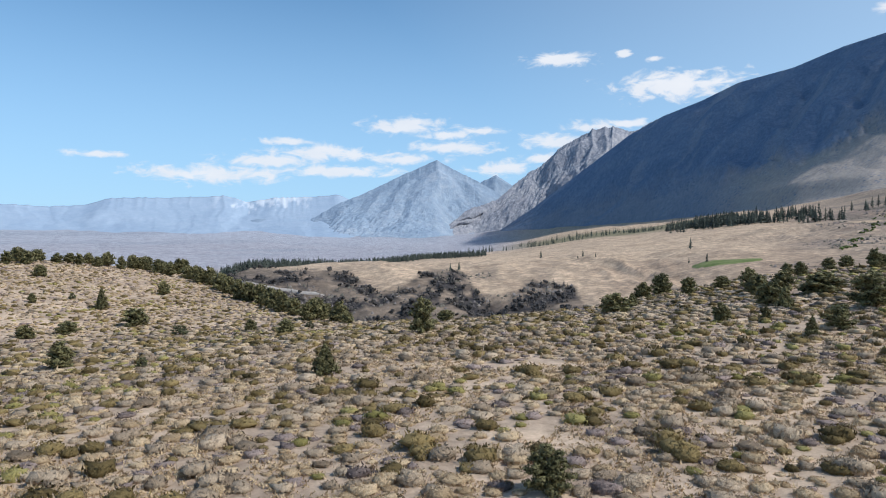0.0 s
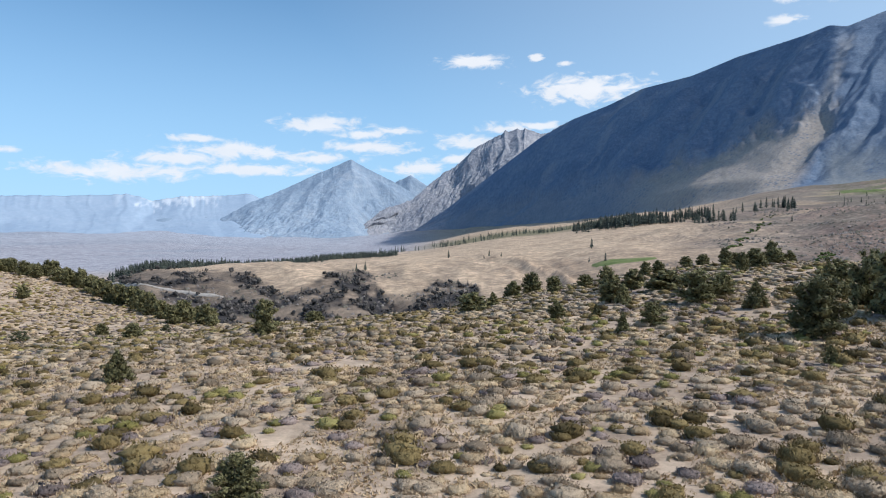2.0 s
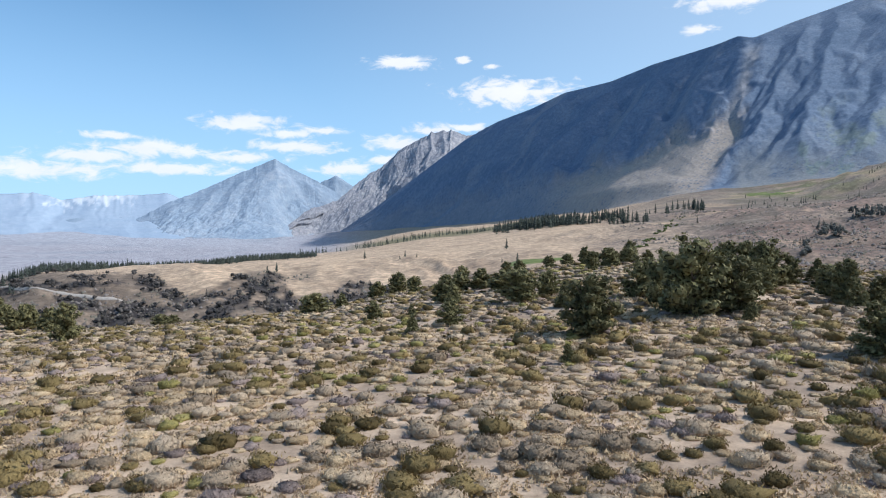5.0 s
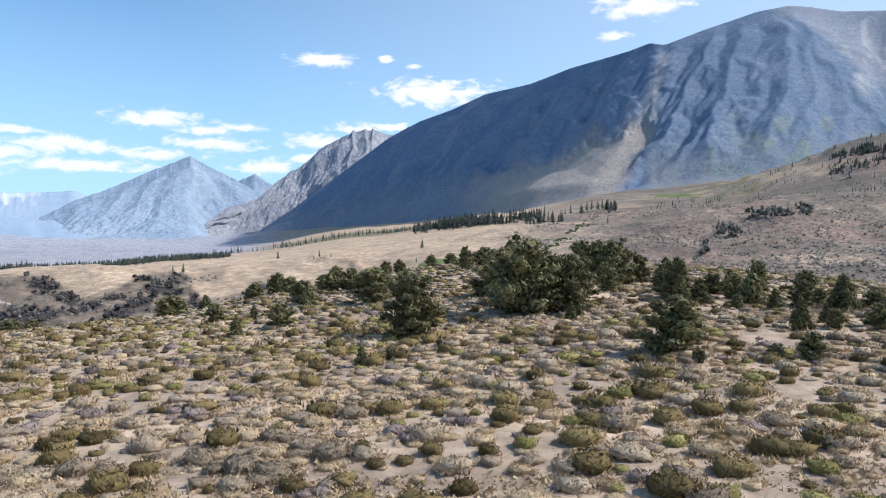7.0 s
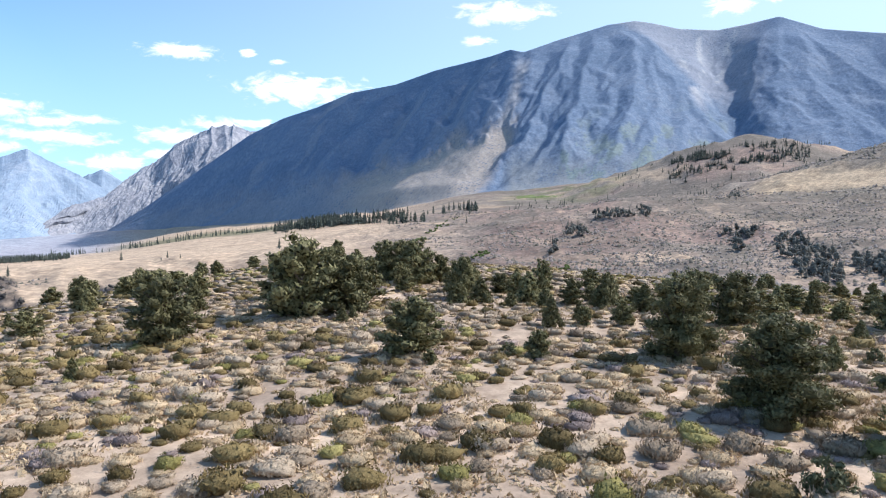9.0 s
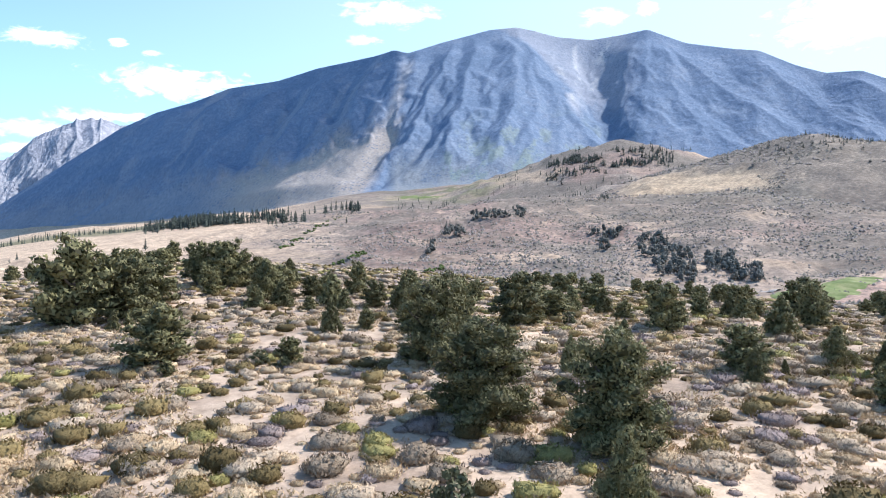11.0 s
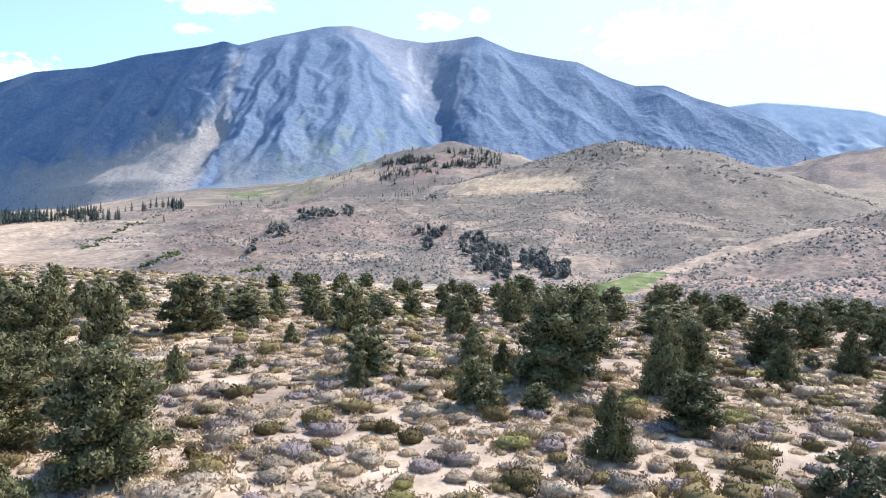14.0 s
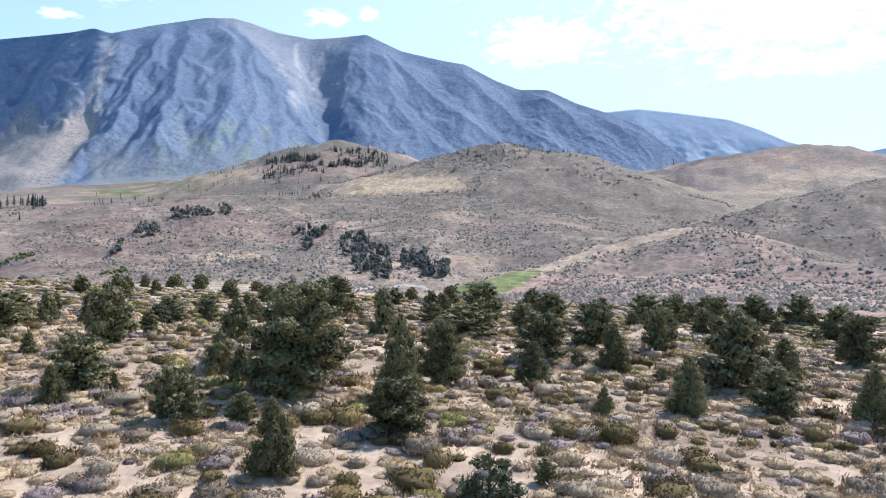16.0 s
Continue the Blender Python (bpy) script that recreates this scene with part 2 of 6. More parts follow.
def rock_mat(name, dark, mid, light, scale, dots=0.0, grit=0.35, relief=0.6):
    """Weathered rock slopes: streaks of scree down the fall line, cracks, scrub on the gentler parts."""
    m, n, l, b = make_mat(name, 0.92, 0.15)
    v = object_vec(n)
    at = n.new("ShaderNodeAttribute")
    at.attribute_name = "cover"
    big = noise_tex(n, l, v, scale * 0.35, 7.0, 0.62, 0.6)
    small = noise_tex(n, l, v, scale * 3.0, 8.0, 0.7, 0.3)
    f = n.new("ShaderNodeMath")
    f.operation = "MULTIPLY_ADD"
    l.new(small, f.inputs[0])
    f.inputs[1].default_value = 0.9
    l.new(mrange(n, l, big, 0.3, 0.7, -0.16, 0.26), f.inputs[2])
    c = ramp(n, l, f.outputs[0], ((0.22, dark), (0.5, mid), (0.8, light)))
    sc = n.new("ShaderNodeAttribute")
    sc.attribute_name = "scrub"
    c = mix(n, l, sc.outputs["Fac"], c, at.outputs["Color"])
    # boulders and ledges, drawn out down the slope
    drawn = n.new("ShaderNodeMapping")
    drawn.inputs["Scale"].default_value = (1.0, 1.0, 0.4)
    l.new(v, drawn.inputs["Vector"])
    speck = noise_tex(n, l, drawn.outputs[0], scale * 7.0, 6.0, 0.72)
    c = mix(n, l, 1.0, c, ramp(n, l, speck, ((0.32, (1 - grit, 1 - 0.94 * grit, 1 - 0.82 * grit)), (0.5, (0.98, 0.98, 0.98)), (0.68, (1 + grit, 1 + 0.92 * grit, 1 + 0.75 * grit)))), "MULTIPLY")
    if dots:
        vo = n.new("ShaderNodeTexVoronoi")
        vo.inputs["Scale"].default_value = dots
        l.new(v, vo.inputs["Vector"])
        s = n.new("ShaderNodeMath")
        s.operation = "MULTIPLY"
        l.new(mrange(n, l, vo.outputs["Distance"], 0.2, 0.42, 0.75, 0.0), s.inputs[0])
        l.new(mrange(n, l, noise_tex(n, l, v, scale * 0.5, 5.0, 0.6), 0.42, 0.62), s.inputs[1])
        c = mix(n, l, s.outputs[0], c, dark)
    l.new(c, b.inputs["Base Color"])
    bump(n, l, b, small, relief, 0.12 / scale)
    return m


# massif, peaks, range and ridge: blue distance haze mixed into the rock colours
MAT_MASSIF_HAZED = rock_mat("massif_rock", (0.114, 0.165, 0.244), (0.15, 0.205, 0.29), (0.215, 0.262, 0.332), 0.014, 0.07, 0.2)
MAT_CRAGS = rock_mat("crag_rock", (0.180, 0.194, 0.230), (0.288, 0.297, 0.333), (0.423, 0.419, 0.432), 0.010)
MAT_PEAK_HAZED = rock_mat("peak_rock", (0.21, 0.285, 0.38), (0.265, 0.34, 0.43), (0.36, 0.415, 0.485), 0.007, 0.0, 0.14, 0.4)
MAT_RANGE_HAZED = rock_mat("range_rock", (0.29, 0.38, 0.50), (0.33, 0.42, 0.53), (0.37, 0.455, 0.56), 0.005, 0.0, 0.05, 0.15)
MAT_RIDGE_HAZED = rock_mat("far_ridge_rock", (0.225, 0.305, 0.40), (0.26, 0.34, 0.43), (0.30, 0.375, 0.46), 0.008, 0.0, 0.06, 0.12)

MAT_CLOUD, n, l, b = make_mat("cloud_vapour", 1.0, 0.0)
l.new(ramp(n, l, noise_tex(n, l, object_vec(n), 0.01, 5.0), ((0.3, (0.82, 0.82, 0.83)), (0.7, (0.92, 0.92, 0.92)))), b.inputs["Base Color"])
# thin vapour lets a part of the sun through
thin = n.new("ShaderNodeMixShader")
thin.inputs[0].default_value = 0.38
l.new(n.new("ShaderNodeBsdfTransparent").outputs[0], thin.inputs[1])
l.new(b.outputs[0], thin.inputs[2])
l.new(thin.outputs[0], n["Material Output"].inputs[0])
MAT_ROAD, n, l, b = make_mat("dirt_road", 0.95)
v = object_vec(n)
l.new(ramp(n, l, noise_tex(n, l, v, 0.6, 6.0), ((0.3, (0.34, 0.30, 0.26)), (0.7, (0.48, 0.43, 0.38)))), b.inputs["Base Color"])
MAT_MEADOW, n, l, b = make_mat("meadow_grass", 0.9)
v = object_vec(n)
l.new(ramp(n, l, noise_tex(n, l, v, 0.12, 6.0, 0.65), ((0.32, (0.09, 0.125, 0.035)), (0.5, (0.15, 0.185, 0.06)), (0.7, (0.26, 0.255, 0.12)))), b.inputs["Base Color"])

# ---- number helpers ----
def hash2(ix, iy, seed):
    n = (ix.astype(np.int64) * 374761393 + iy.astype(np.int64) * 668265263 + seed * 974634777) & 0xFFFFFFFF
    n = ((n ^ (n >> 13)) * 1274126177) & 0xFFFFFFFF
    n = ((n ^ (n >> 16)) * 2246822519) & 0xFFFFFFFF
    return (n ^ (n >> 15)).astype(np.float64) / 4294967295.0


def vnoise(x, y, seed=0):
    ix, iy = np.floor(x), np.floor(y)
    fx, fy = x - ix, y - iy
    fx, fy = fx * fx * fx * (fx * (fx * 6 - 15) + 10), fy * fy * fy * (fy * (fy * 6 - 15) + 10)
    a, b = hash2(ix, iy, seed), hash2(ix + 1, iy, seed)
    c, d = hash2(ix, iy + 1, seed), hash2(ix + 1, iy + 1, seed)
    return (a + (b - a) * fx) * (1 - fy) + (c + (d - c) * fx) * fy


def fbm(x, y, octaves=5, gain=0.5, seed=0):
    total, amp, norm = 0.0, 1.0, 0.0
    for k in range(octaves):
        total = total + amp * (vnoise(x * 2 ** k + 17.3 * k, y * 2 ** k - 9.1 * k, seed + k) - 0.5)
        norm, amp = norm + amp, amp * gain
    return total / norm * 2.0


def ridged(x, y, octaves=5, gain=0.5, seed=0):
    total, amp, norm = 0.0, 1.0, 0.0
    for k in range(octaves):
        v = 1.0 - np.abs(2.0 * vnoise(x * 2 ** k + 31.7 * k, y * 2 ** k + 5.3 * k, seed + k) - 1.0)
        total = total + amp * v * v
        norm, amp = norm + amp, amp * gain
    return total / norm


def smooth(a, b, v):
    t = np.clip((v - a) / (b - a), 0, 1)
    return t * t * (3 - 2 * t)


def smax(a, b, k):
    h = np.clip(0.5 + 0.5 * (a - b) / k, 0, 1)
    return b + (a - b) * h + k * h * (1 - h)


def grid_mesh(name, pos, closed, mat, cover=None, shade_smooth=True):
    """A sheet from an array of rows x columns x 3."""
    nr, nc = pos.shape[:2]
    idx = np.arange(nr * nc).reshape(nr, nc)
    if closed:
        idx = np.concatenate([idx, idx[:, :1]], 1)
    f = np.stack([idx[:-1, :-1], idx[:-1, 1:], idx[1:, 1:], idx[1:, :-1]], -1).reshape(-1, 4)
    return raw_mesh(name, pos.reshape(-1, 3), f, mat, cover, shade_smooth)


def raw_mesh(name, verts, faces, mat, cover=None, shade_smooth=False, tone=None):
    k = faces.shape[1]
    me = bpy.data.meshes.new(name)
    me.vertices.add(len(verts))
    me.vertices.foreach_set("co", np.ascontiguousarray(verts, np.float32).ravel())
    me.loops.add(faces.size)
    me.loops.foreach_set("vertex_index", np.ascontiguousarray(faces, np.int32).ravel())
    me.polygons.add(len(faces))
    me.polygons.foreach_set("loop_start", np.arange(0, faces.size, k, dtype=np.int32))
    me.polygons.foreach_set("use_smooth", np.full(len(faces), shade_smooth) if isinstance(shade_smooth, bool) else shade_smooth)
    me.update(calc_edges=True)
    if cover is not None:
        at = me.attributes.new("cover", "FLOAT_COLOR", "POINT")
        at.data.foreach_set("color", np.ascontiguousarray(cover, np.float32).ravel())
        at = me.attributes.new("scrub", "FLOAT", "POINT")
        at.data.foreach_set("value", np.ascontiguousarray(np.reshape(cover, (-1, 4))[:, 3], np.float32))
    if tone is not None:
        at = me.attributes.new("tone", "FLOAT", "POINT")
        at.data.foreach_set("value", np.ascontiguousarray(tone, np.float32).ravel())
    me.materials.append(mat)
    return me


# ---- the lie of the land ----
NEAR_BASE = -1.03
NEAR_SWELLS = (
    (-80, 160, 5.65), (-45, 165, -6.99), (-70, 110, -0.13), (-35, 110, -2.63), (-50, 60, -4.51), (0, 100, 0.33), (25, 110, -5.33), (55, 100, 6.24), (-10, 60, 3.33), (20, 65, -2.58), (45, 60, 1.83), (-15, 20, 0.07), (20, 25, -0.21), (55, 25, 1.50), (80, 45, 0.77), (100, 15, -0.35), (75, -5, 0.75), (40, -20, 0.95), (110, -30, -0.54),
)
EDGE_AZ = (-180, -60, -36, -28, -20, -16, -12, -7.5, 0, 12, 18, 25, 32, 45, 60, 75, 90, 100, 130, 180)
EDGE_R = (150, 170, 178, 184, 188, 160, 126, 105, 98, 102, 112, 119, 120, 114, 112, 116, 124, 126, 140, 150)

LAND_R = (110, 220, 350, 500, 750, 1100, 1700, 2400, 3400, 5000)
LAND = {
    -180: (-8, -12, -15, -15, -10, 0, 30, 80, 160, 260),
    -60: (-12, -30, -45, -55, -60, -62, -60, -50, -25, 40),
    -35: (-12, -30, -45, -55, -60, -62, -60, -50, -25, 44),
    -19: (-12, -34, -36, -26, -44, -58, -60, -50, -25, 44),
    -15: (-12, -38, -34, -18, -28, -50, -58, -50, -25, 44),
    -8: (-14, -44, -36, -16, -26, -40, -54, -54, -44, 30),
    1: (-14, -44, -33, -15, -19, -27, -46, -48, -46, 30),
    14: (-10, -36, -26, -12, -5, 3, 9, 26, 52, 90),
    24: (-6, -26, -18, -6, 7, 25, 48, 72, 115, 160),
    34: (-5, -20, -15, -2, 13, 36, 84, 150, 220, 260),
    45: (-5, -16, -13, 3, 22, 48, 100, 190, 260, 300),
    56: (-5, -14, -13, 2, 24, 60, 130, 210, 280, 320),
    67: (-5, -14, -19, -14, 14, 70, 130, 210, 280, 320),
    78: (-5, -14, -18, -16, 4, 45, 110, 180, 260, 320),
    90: (-5, -12, -14, -8, 8, 40, 100, 180, 260, 320),
    105: (-5, -10, -12, -6, 10, 40, 90, 160, 240, 300),
    180: (-8, -12, -15, -15, -10, 0, 30, 80, 160, 260),
}
LAND_AZ = sorted(LAND)
LAND_Z = np.array([LAND[a] for a in LAND_AZ], float)

# crests of the hills: bearing, elevation, distance; then fall, roundness
HILLS = (
    (((66, -4.4, 330), (72.7, -2.3, 440), (77.4, -0.5, 500), (80.7, 0.25, 520), (83.3, 0.5, 515), (86.2, -0.7, 490), (89, -2.6, 450), (96, -4, 430)), 0.32, 16),
    (((79, -0.4, 580), (82, 0.5, 610), (85, 1.3, 640), (88.5, 2.35, 680), (91.8, 3.3, 720), (97, 4.0, 760), (106, 4.3, 800)), 0.32, 20),
    (((54.6, 3.0, 1150), (59.5, 5.4, 1200), (64.3, 6.6, 1220), (67.3, 6.9, 1220), (70.6, 6.5, 1200), (74.3, 4.9, 1200), (78.5, 3.5, 1150)), 0.36, 40),
    (((30, 0.9, 740), (35, 1.5, 760), (40, 2.1, 780), (47, 2.85, 800), (56, 2.9, 820), (60.5, 3.2, 850)), 0.16, 30),
    (((43, 4.2, 2050), (48, 5.7, 1950), (51.3, 6.7, 1900), (54, 7.3, 1900), (57, 6.4, 1900), (60, 5.0, 1850)), 0.34, 50),
    (((75, 2.6, 1600), (78, 4.0, 1650), (80.8, 5.1, 1700), (83.3, 5.2, 1750), (90, 5.0, 1800)), 0.40, 25),
    (((78.9, 4.8, 2100), (83.7, 6.0, 2100), (87.4, 6.36, 2100), (91.5, 5.5, 2100), (97, 4, 2100)), 0.28, 70),
)


def cubic(u, p0, p1, p2, p3):
    return p1 + 0.5 * u * (p2 - p0 + u * (2 * p0 - 5 * p1 + 4 * p2 - p3 + u * (3 * (p1 - p2) + p3 - p0)))


def land(az, r):
    """The broad heights away from the mesa."""
    az = np.clip(az, -180, 180)
    i = np.clip(np.searchsorted(LAND_AZ, az, side="right") - 1, 0, len(LAND_AZ) - 2)
    aa = np.array(LAND_AZ, float)
    u = (az - aa[i]) / (aa[i + 1] - aa[i])
    u = u * u * (3 - 2 * u) * 0.5 + u * 0.5
    lr = np.log(np.clip(r, LAND_R[0], LAND_R[-1]))
    ll = np.log(np.array(LAND_R, float))
    j = np.clip(np.searchsorted(ll, lr, side="right") - 1, 0, len(ll) - 2)
    w = (lr - ll[j]) / (ll[j + 1] - ll[j])
    m = len(ll) - 1
    out = 0.0
    for k, wt in ((i, 1 - u), (i + 1, u)):
        z = LAND_Z[k]
        g = [np.take_along_axis(z, np.clip(j + d, 0, m)[..., None], -1)[..., 0] for d in (-1, 0, 1, 2)]
        out = out + wt * cubic(w, *g)
    return out


def crest_height(x, y, pts, fall, rnd):
    best = np.full(x.shape, -1e9)
    P = [far_point(*p) for p in pts]
    for (ax, ay, az_), (bx, by, bz) in zip(P[:-1], P[1:]):
        dx, dy = bx - ax, by - ay
        t = np.clip(((x - ax) * dx + (y - ay) * dy) / (dx * dx + dy * dy), 0, 1)
        d = np.hypot(x - ax - t * dx, y - ay - t * dy)
        best = np.maximum(best, az_ + t * (bz - az_) - fall * (np.sqrt(d * d + rnd * rnd) - rnd))
    return best


def near_ground(x, y):
    z = np.full(np.shape(x), NEAR_BASE)
    for cx, cy, h in NEAR_SWELLS:
        z = z + h * np.exp(-((x - cx) ** 2 + (y - cy) ** 2) / 2048.0)
    return z


def draw_line(x, y):
    """Across the draws of the canyon wall, which wind and run aslant."""
    return np.degrees(np.arctan2(x, y)) / 5.5 + np.hypot(x, y) / 170.0 + 0.6 * fbm(x / 90.0, y / 90.0, 3, seed=19)


def ground_z(x, y):
    x, y = np.asarray(x, float), np.asarray(y, float)
    r, az = np.hypot(x, y), np.degrees(np.arctan2(x, y))
    edge = np.interp(az, EDGE_AZ, EDGE_R)
    w = smooth(0.0, 1.0, (r - edge + 6) / 70.0)
    z1 = near_ground(x, y) + 0.16 * fbm(x / 5.0, y / 5.0, 3, seed=3) * (r < 260)
    z2 = land(az, r)
    rough = smooth(200, 500, r)
    z2 = z2 + rough * fbm(x / 160.0, y / 160.0, 4, seed=11) * np.clip(r / 220.0, 1, 9)
    # gullied canyon walls and hillsides
    gully = smooth(230, 300, r) * (1 - smooth(520, 640, r)) * (1 - smooth(16, 26, az)) * smooth(-24, -18, az)
    z2 = z2 + gully * 8.0 * (ridged(draw_line(x, y), r / 260.0, 4, seed=21) - 0.6)
    side = smooth(280, 420, r) * (1 - smooth(900, 1200, r)) * smooth(28, 40, az)
    z2 = z2 + side * 22.0 * (ridged(x / 190.0 + 0.4 * fbm(x / 90.0, y / 90.0, 2, seed=24), y / 190.0, 5, 0.45, seed=25) - 0.62)
    z2 = z2 + side * 10.0 * (ridged(x / 70.0, y / 70.0, 4, 0.5, seed=27) - 0.6)
    for k, (pts, fall, rnd) in enumerate(HILLS):
        c = crest_height(x, y, pts, fall, rnd)
        size = np.clip(pts[0][2] / 100.0, 4, 16)
        c = c + size * 1.5 * (ridged(x / (size * 11) + 0.5 * fbm(x / 80.0, y / 80.0, 2, seed=33), y / (size * 11), 5, 0.55, seed=40 + k) - 0.70)
        z2 = smax(c, z2, size * 0.7)
    return z1 * (1 - w) + z2 * w


def burnt_wall(x, y, z):
    """How far a place lies on the burnt canyon walls below the brow of the plateau."""
    r, az = np.hypot(x, y), np.degrees(np.arctan2(x, y))
    wob = fbm(x / 60.0, y / 60.0, 4, seed=70) + 0.5 * fbm(x / 18.0, y / 18.0, 3, seed=72)
    up = np.degrees(np.arctan2(z - ORIGIN[2], r))
    brow = np.interp(az, (-20, -17.3, -11.7, -7.5, -5.2, -3.4, -1.2, 1.5, 3.0, 5.5, 7.0, 10.5, 12.0), (-2.5, -2.6, -3.1, -3.3, -4.8, -4.4, -2.8, -2.9, -4.9, -5.1, -4.2, -4.3, -7.0))
    return smooth(0.25, -0.25, up - brow + 0.7 * wob) * smooth(190, 230, r) * (1 - smooth(560, 620, r)) * smooth(-26, -20, az) * (1 - smooth(11, 13, az))


def ground_cover(x, y, z):
    """Bare colour of the ground by region, haze mixed in far out; the fourth value says how much brush darkens it."""
    r, az = np.hypot(x, y), np.degrees(np.arctan2(x, y))
    wob = fbm(x / 60.0, y / 60.0, 4, seed=70)
    c = np.empty((*x.shape, 4))
    c[:] = (0.495, 0.40, 0.31, 0.0)

    def lay(mask, colour):
        c[:] = c * (1 - mask[..., None]) + np.array(colour) * mask[..., None]

    edge = np.interp(az, EDGE_AZ, EDGE_R)
    far = smooth(0, 60, r - edge)
    lay(far * (1 - smooth(24, 34, az + 4 * wob)), (0.54, 0.43, 0.32, 0.22))      # dry grass plateau
    lay(far * smooth(24, 34, az + 6 * wob), (0.32, 0.265, 0.22, 0.8))            # brushy hills
    lay(far * smooth(26, 36, az) * smooth(900, 1100, r + 200 * wob), (0.275, 0.245, 0.21, 0.6))
    # gorge walls, burnt and rocky
    wall = smooth(190, 230, r) * (1 - smooth(470, 520, r + 60 * wob)) * (1 - smooth(9, 15, az + 3 * wob)) * smooth(-26, -20, az)
    streak = smooth(0.44, 0.62, ridged(draw_line(x, y), r / 260.0, 3, seed=21))
    burnt = burnt_wall(x, y, z)
    lay(wall * 0.35 * (1 - streak), (0.16, 0.135, 0.118, 0.8))
    flecks = smooth(-0.12, 0.2, fbm(draw_line(x, y) * 3.0, r / 16.0, 4, 0.6, seed=23))
    lay(burnt * (0.55 + 0.45 * flecks), (0.058, 0.056, 0.06, 0.3))
    wash = smooth(230, 300, r) * (1 - smooth(470, 560, r)) * smooth(10, 16, az) * (1 - smooth(26, 32, az))
    lay(wash * 0.35, (0.30, 0.22, 0.17, 0.8))
    # mottling of the hills: mauve slopes, grey brush, pale clearings
    hills = smooth(26, 36, az + 4 * wob) * smooth(230, 300, r)
    far_side = smooth(850, 1100, r)
    n1 = fbm(x / 110.0, y / 110.0, 5, 0.55, seed=77) * (1 - far_side) + fbm(x / 260.0, y / 260.0, 6, 0.55, seed=75) * far_side
    n2 = fbm(x / 48.0, y / 48.0, 5, 0.62, seed=78) * (1 - far_side) + fbm(x / 130.0, y / 130.0, 6, 0.6, seed=76) * far_side
    lay(smooth(0.0, 0.3, n1) * hills * 0.8, (0.29, 0.215, 0.185, 0.9))
    lay(smooth(-0.05, 0.25, n2) * hills * 0.85, (0.185, 0.168, 0.145, 1.0))
    lay(smooth(0.15, 0.42, -n2 - 0.4 * n1) * hills * 0.75, (0.43, 0.345, 0.255, 0.3))
    lay(smooth(640, 760, r + 60 * wob) * (1 - smooth(1050, 1250, r)) * smooth(52, 62, az) * (0.55 + 0.45 * smooth(-0.2, 0.3, n2)), (0.215, 0.20, 0.165, 0.9))
    lay(smooth(1000, 1100, r) * (1 - smooth(1300, 1500, r)) * smooth(58, 62, az + 3 * wob) * 0.7, (0.26, 0.23, 0.17, 0.8))
    lay(smooth(950, 1010, r + 50 * wob) * (1 - smooth(1080, 1150, r)) * smooth(53, 55, az + wob) * (1 - smooth(59, 63, az + 2 * wob)), (0.46, 0.37, 0.26, 0.1))
    # the bushy hump with its pale crest, and the dark brush behind it
    hump_az, hump_r = [p[0] for p in HILLS[0][0]], [p[2] for p in HILLS[0][0]]
    behind = r - np.interp(az, hump_az, hump_r) + 14 * n2
    east = smooth(66, 69, az) * far
    lay(east * smooth(10, 40, behind) * (1 - smooth(950, 1100, r)) * (0.55 + 0.45 * smooth(-0.3, 0.1, n2)), (0.20, 0.175, 0.148, 0.9))
    lay(east * smooth(-420, -380, behind) * (1 - smooth(-5, 15, behind)), (0.35, 0.258, 0.215, 0.7))
    lay(east * smooth(-150, -100, behind) * (1 - smooth(-30, 0, behind)) * smooth(0.0, 0.25, n1) * 0.7, (0.23, 0.20, 0.17, 1.0))
    lay(east * smooth(-42, -22, behind) * (1 - smooth(4, 16, behind)) * (1 - smooth(81, 86, az)) * 0.85, (0.40, 0.325, 0.25, 0.1))
    up = np.degrees(np.arctan2(z - ORIGIN[2], r))
    # tan clearing on the shoulder of the knoll, grey brush over the knoll itself, dark crags on the far one
    lay(smooth(900, 1000, r) * (1 - smooth(1500, 1700, r)) * smooth(56, 62, az) * (1 - smooth(77, 80, az)) * smooth(2.2, 3.2, up) * (0.6 + 0.4 * smooth(-0.25, 0.1, n2)), (0.22, 0.195, 0.165, 0.9))
    lay(smooth(850, 950, r) * (1 - smooth(1250, 1350, r)) * smooth(2.7, 3.3, up + 0.5 * wob) * (1 - smooth(4.3, 4.9, up + 0.5 * wob)) * smooth(54, 57, az + wob) * (1 - smooth(62, 66.5, az + 2 * wob)), (0.47, 0.38, 0.27, 0.1))
    lay(smooth(1380, 1480, r) * (1 - smooth(1950, 2050, r)) * smooth(76, 78, az) * (1 - smooth(83, 86, az)) * (0.35 + 0.65 * smooth(-0.25, 0.15, n2)), (0.15, 0.128, 0.128, 0.8))
    # mauve burnt slope above the creek, pale bands of dry grass on the terraces above
    lay(smooth(330, 390, r) * (1 - smooth(560, 640, r)) * smooth(33, 37, az + 2 * wob) * (1 - smooth(45, 52, az + 3 * wob)) * (0.5 + 0.5 * smooth(-0.2, 0.2, n2)), (0.215, 0.165, 0.145, 0.9))
    lay(smooth(560, 640, r) * (1 - smooth(760, 800, r)) * smooth(44, 52, az + 3 * wob) * (1 - smooth(62, 68, az)) * (0.45 + 0.55 * smooth(-0.15, 0.2, n2)), (0.19, 0.168, 0.14, 1.0))
    lay(smooth(795, 830, r) * (1 - smooth(1000, 1150, r)) * smooth(28, 32, az) * (1 - smooth(52, 57, az)) * smooth(-0.3, 0.1, -n2), (0.47, 0.375, 0.27, 0.15))
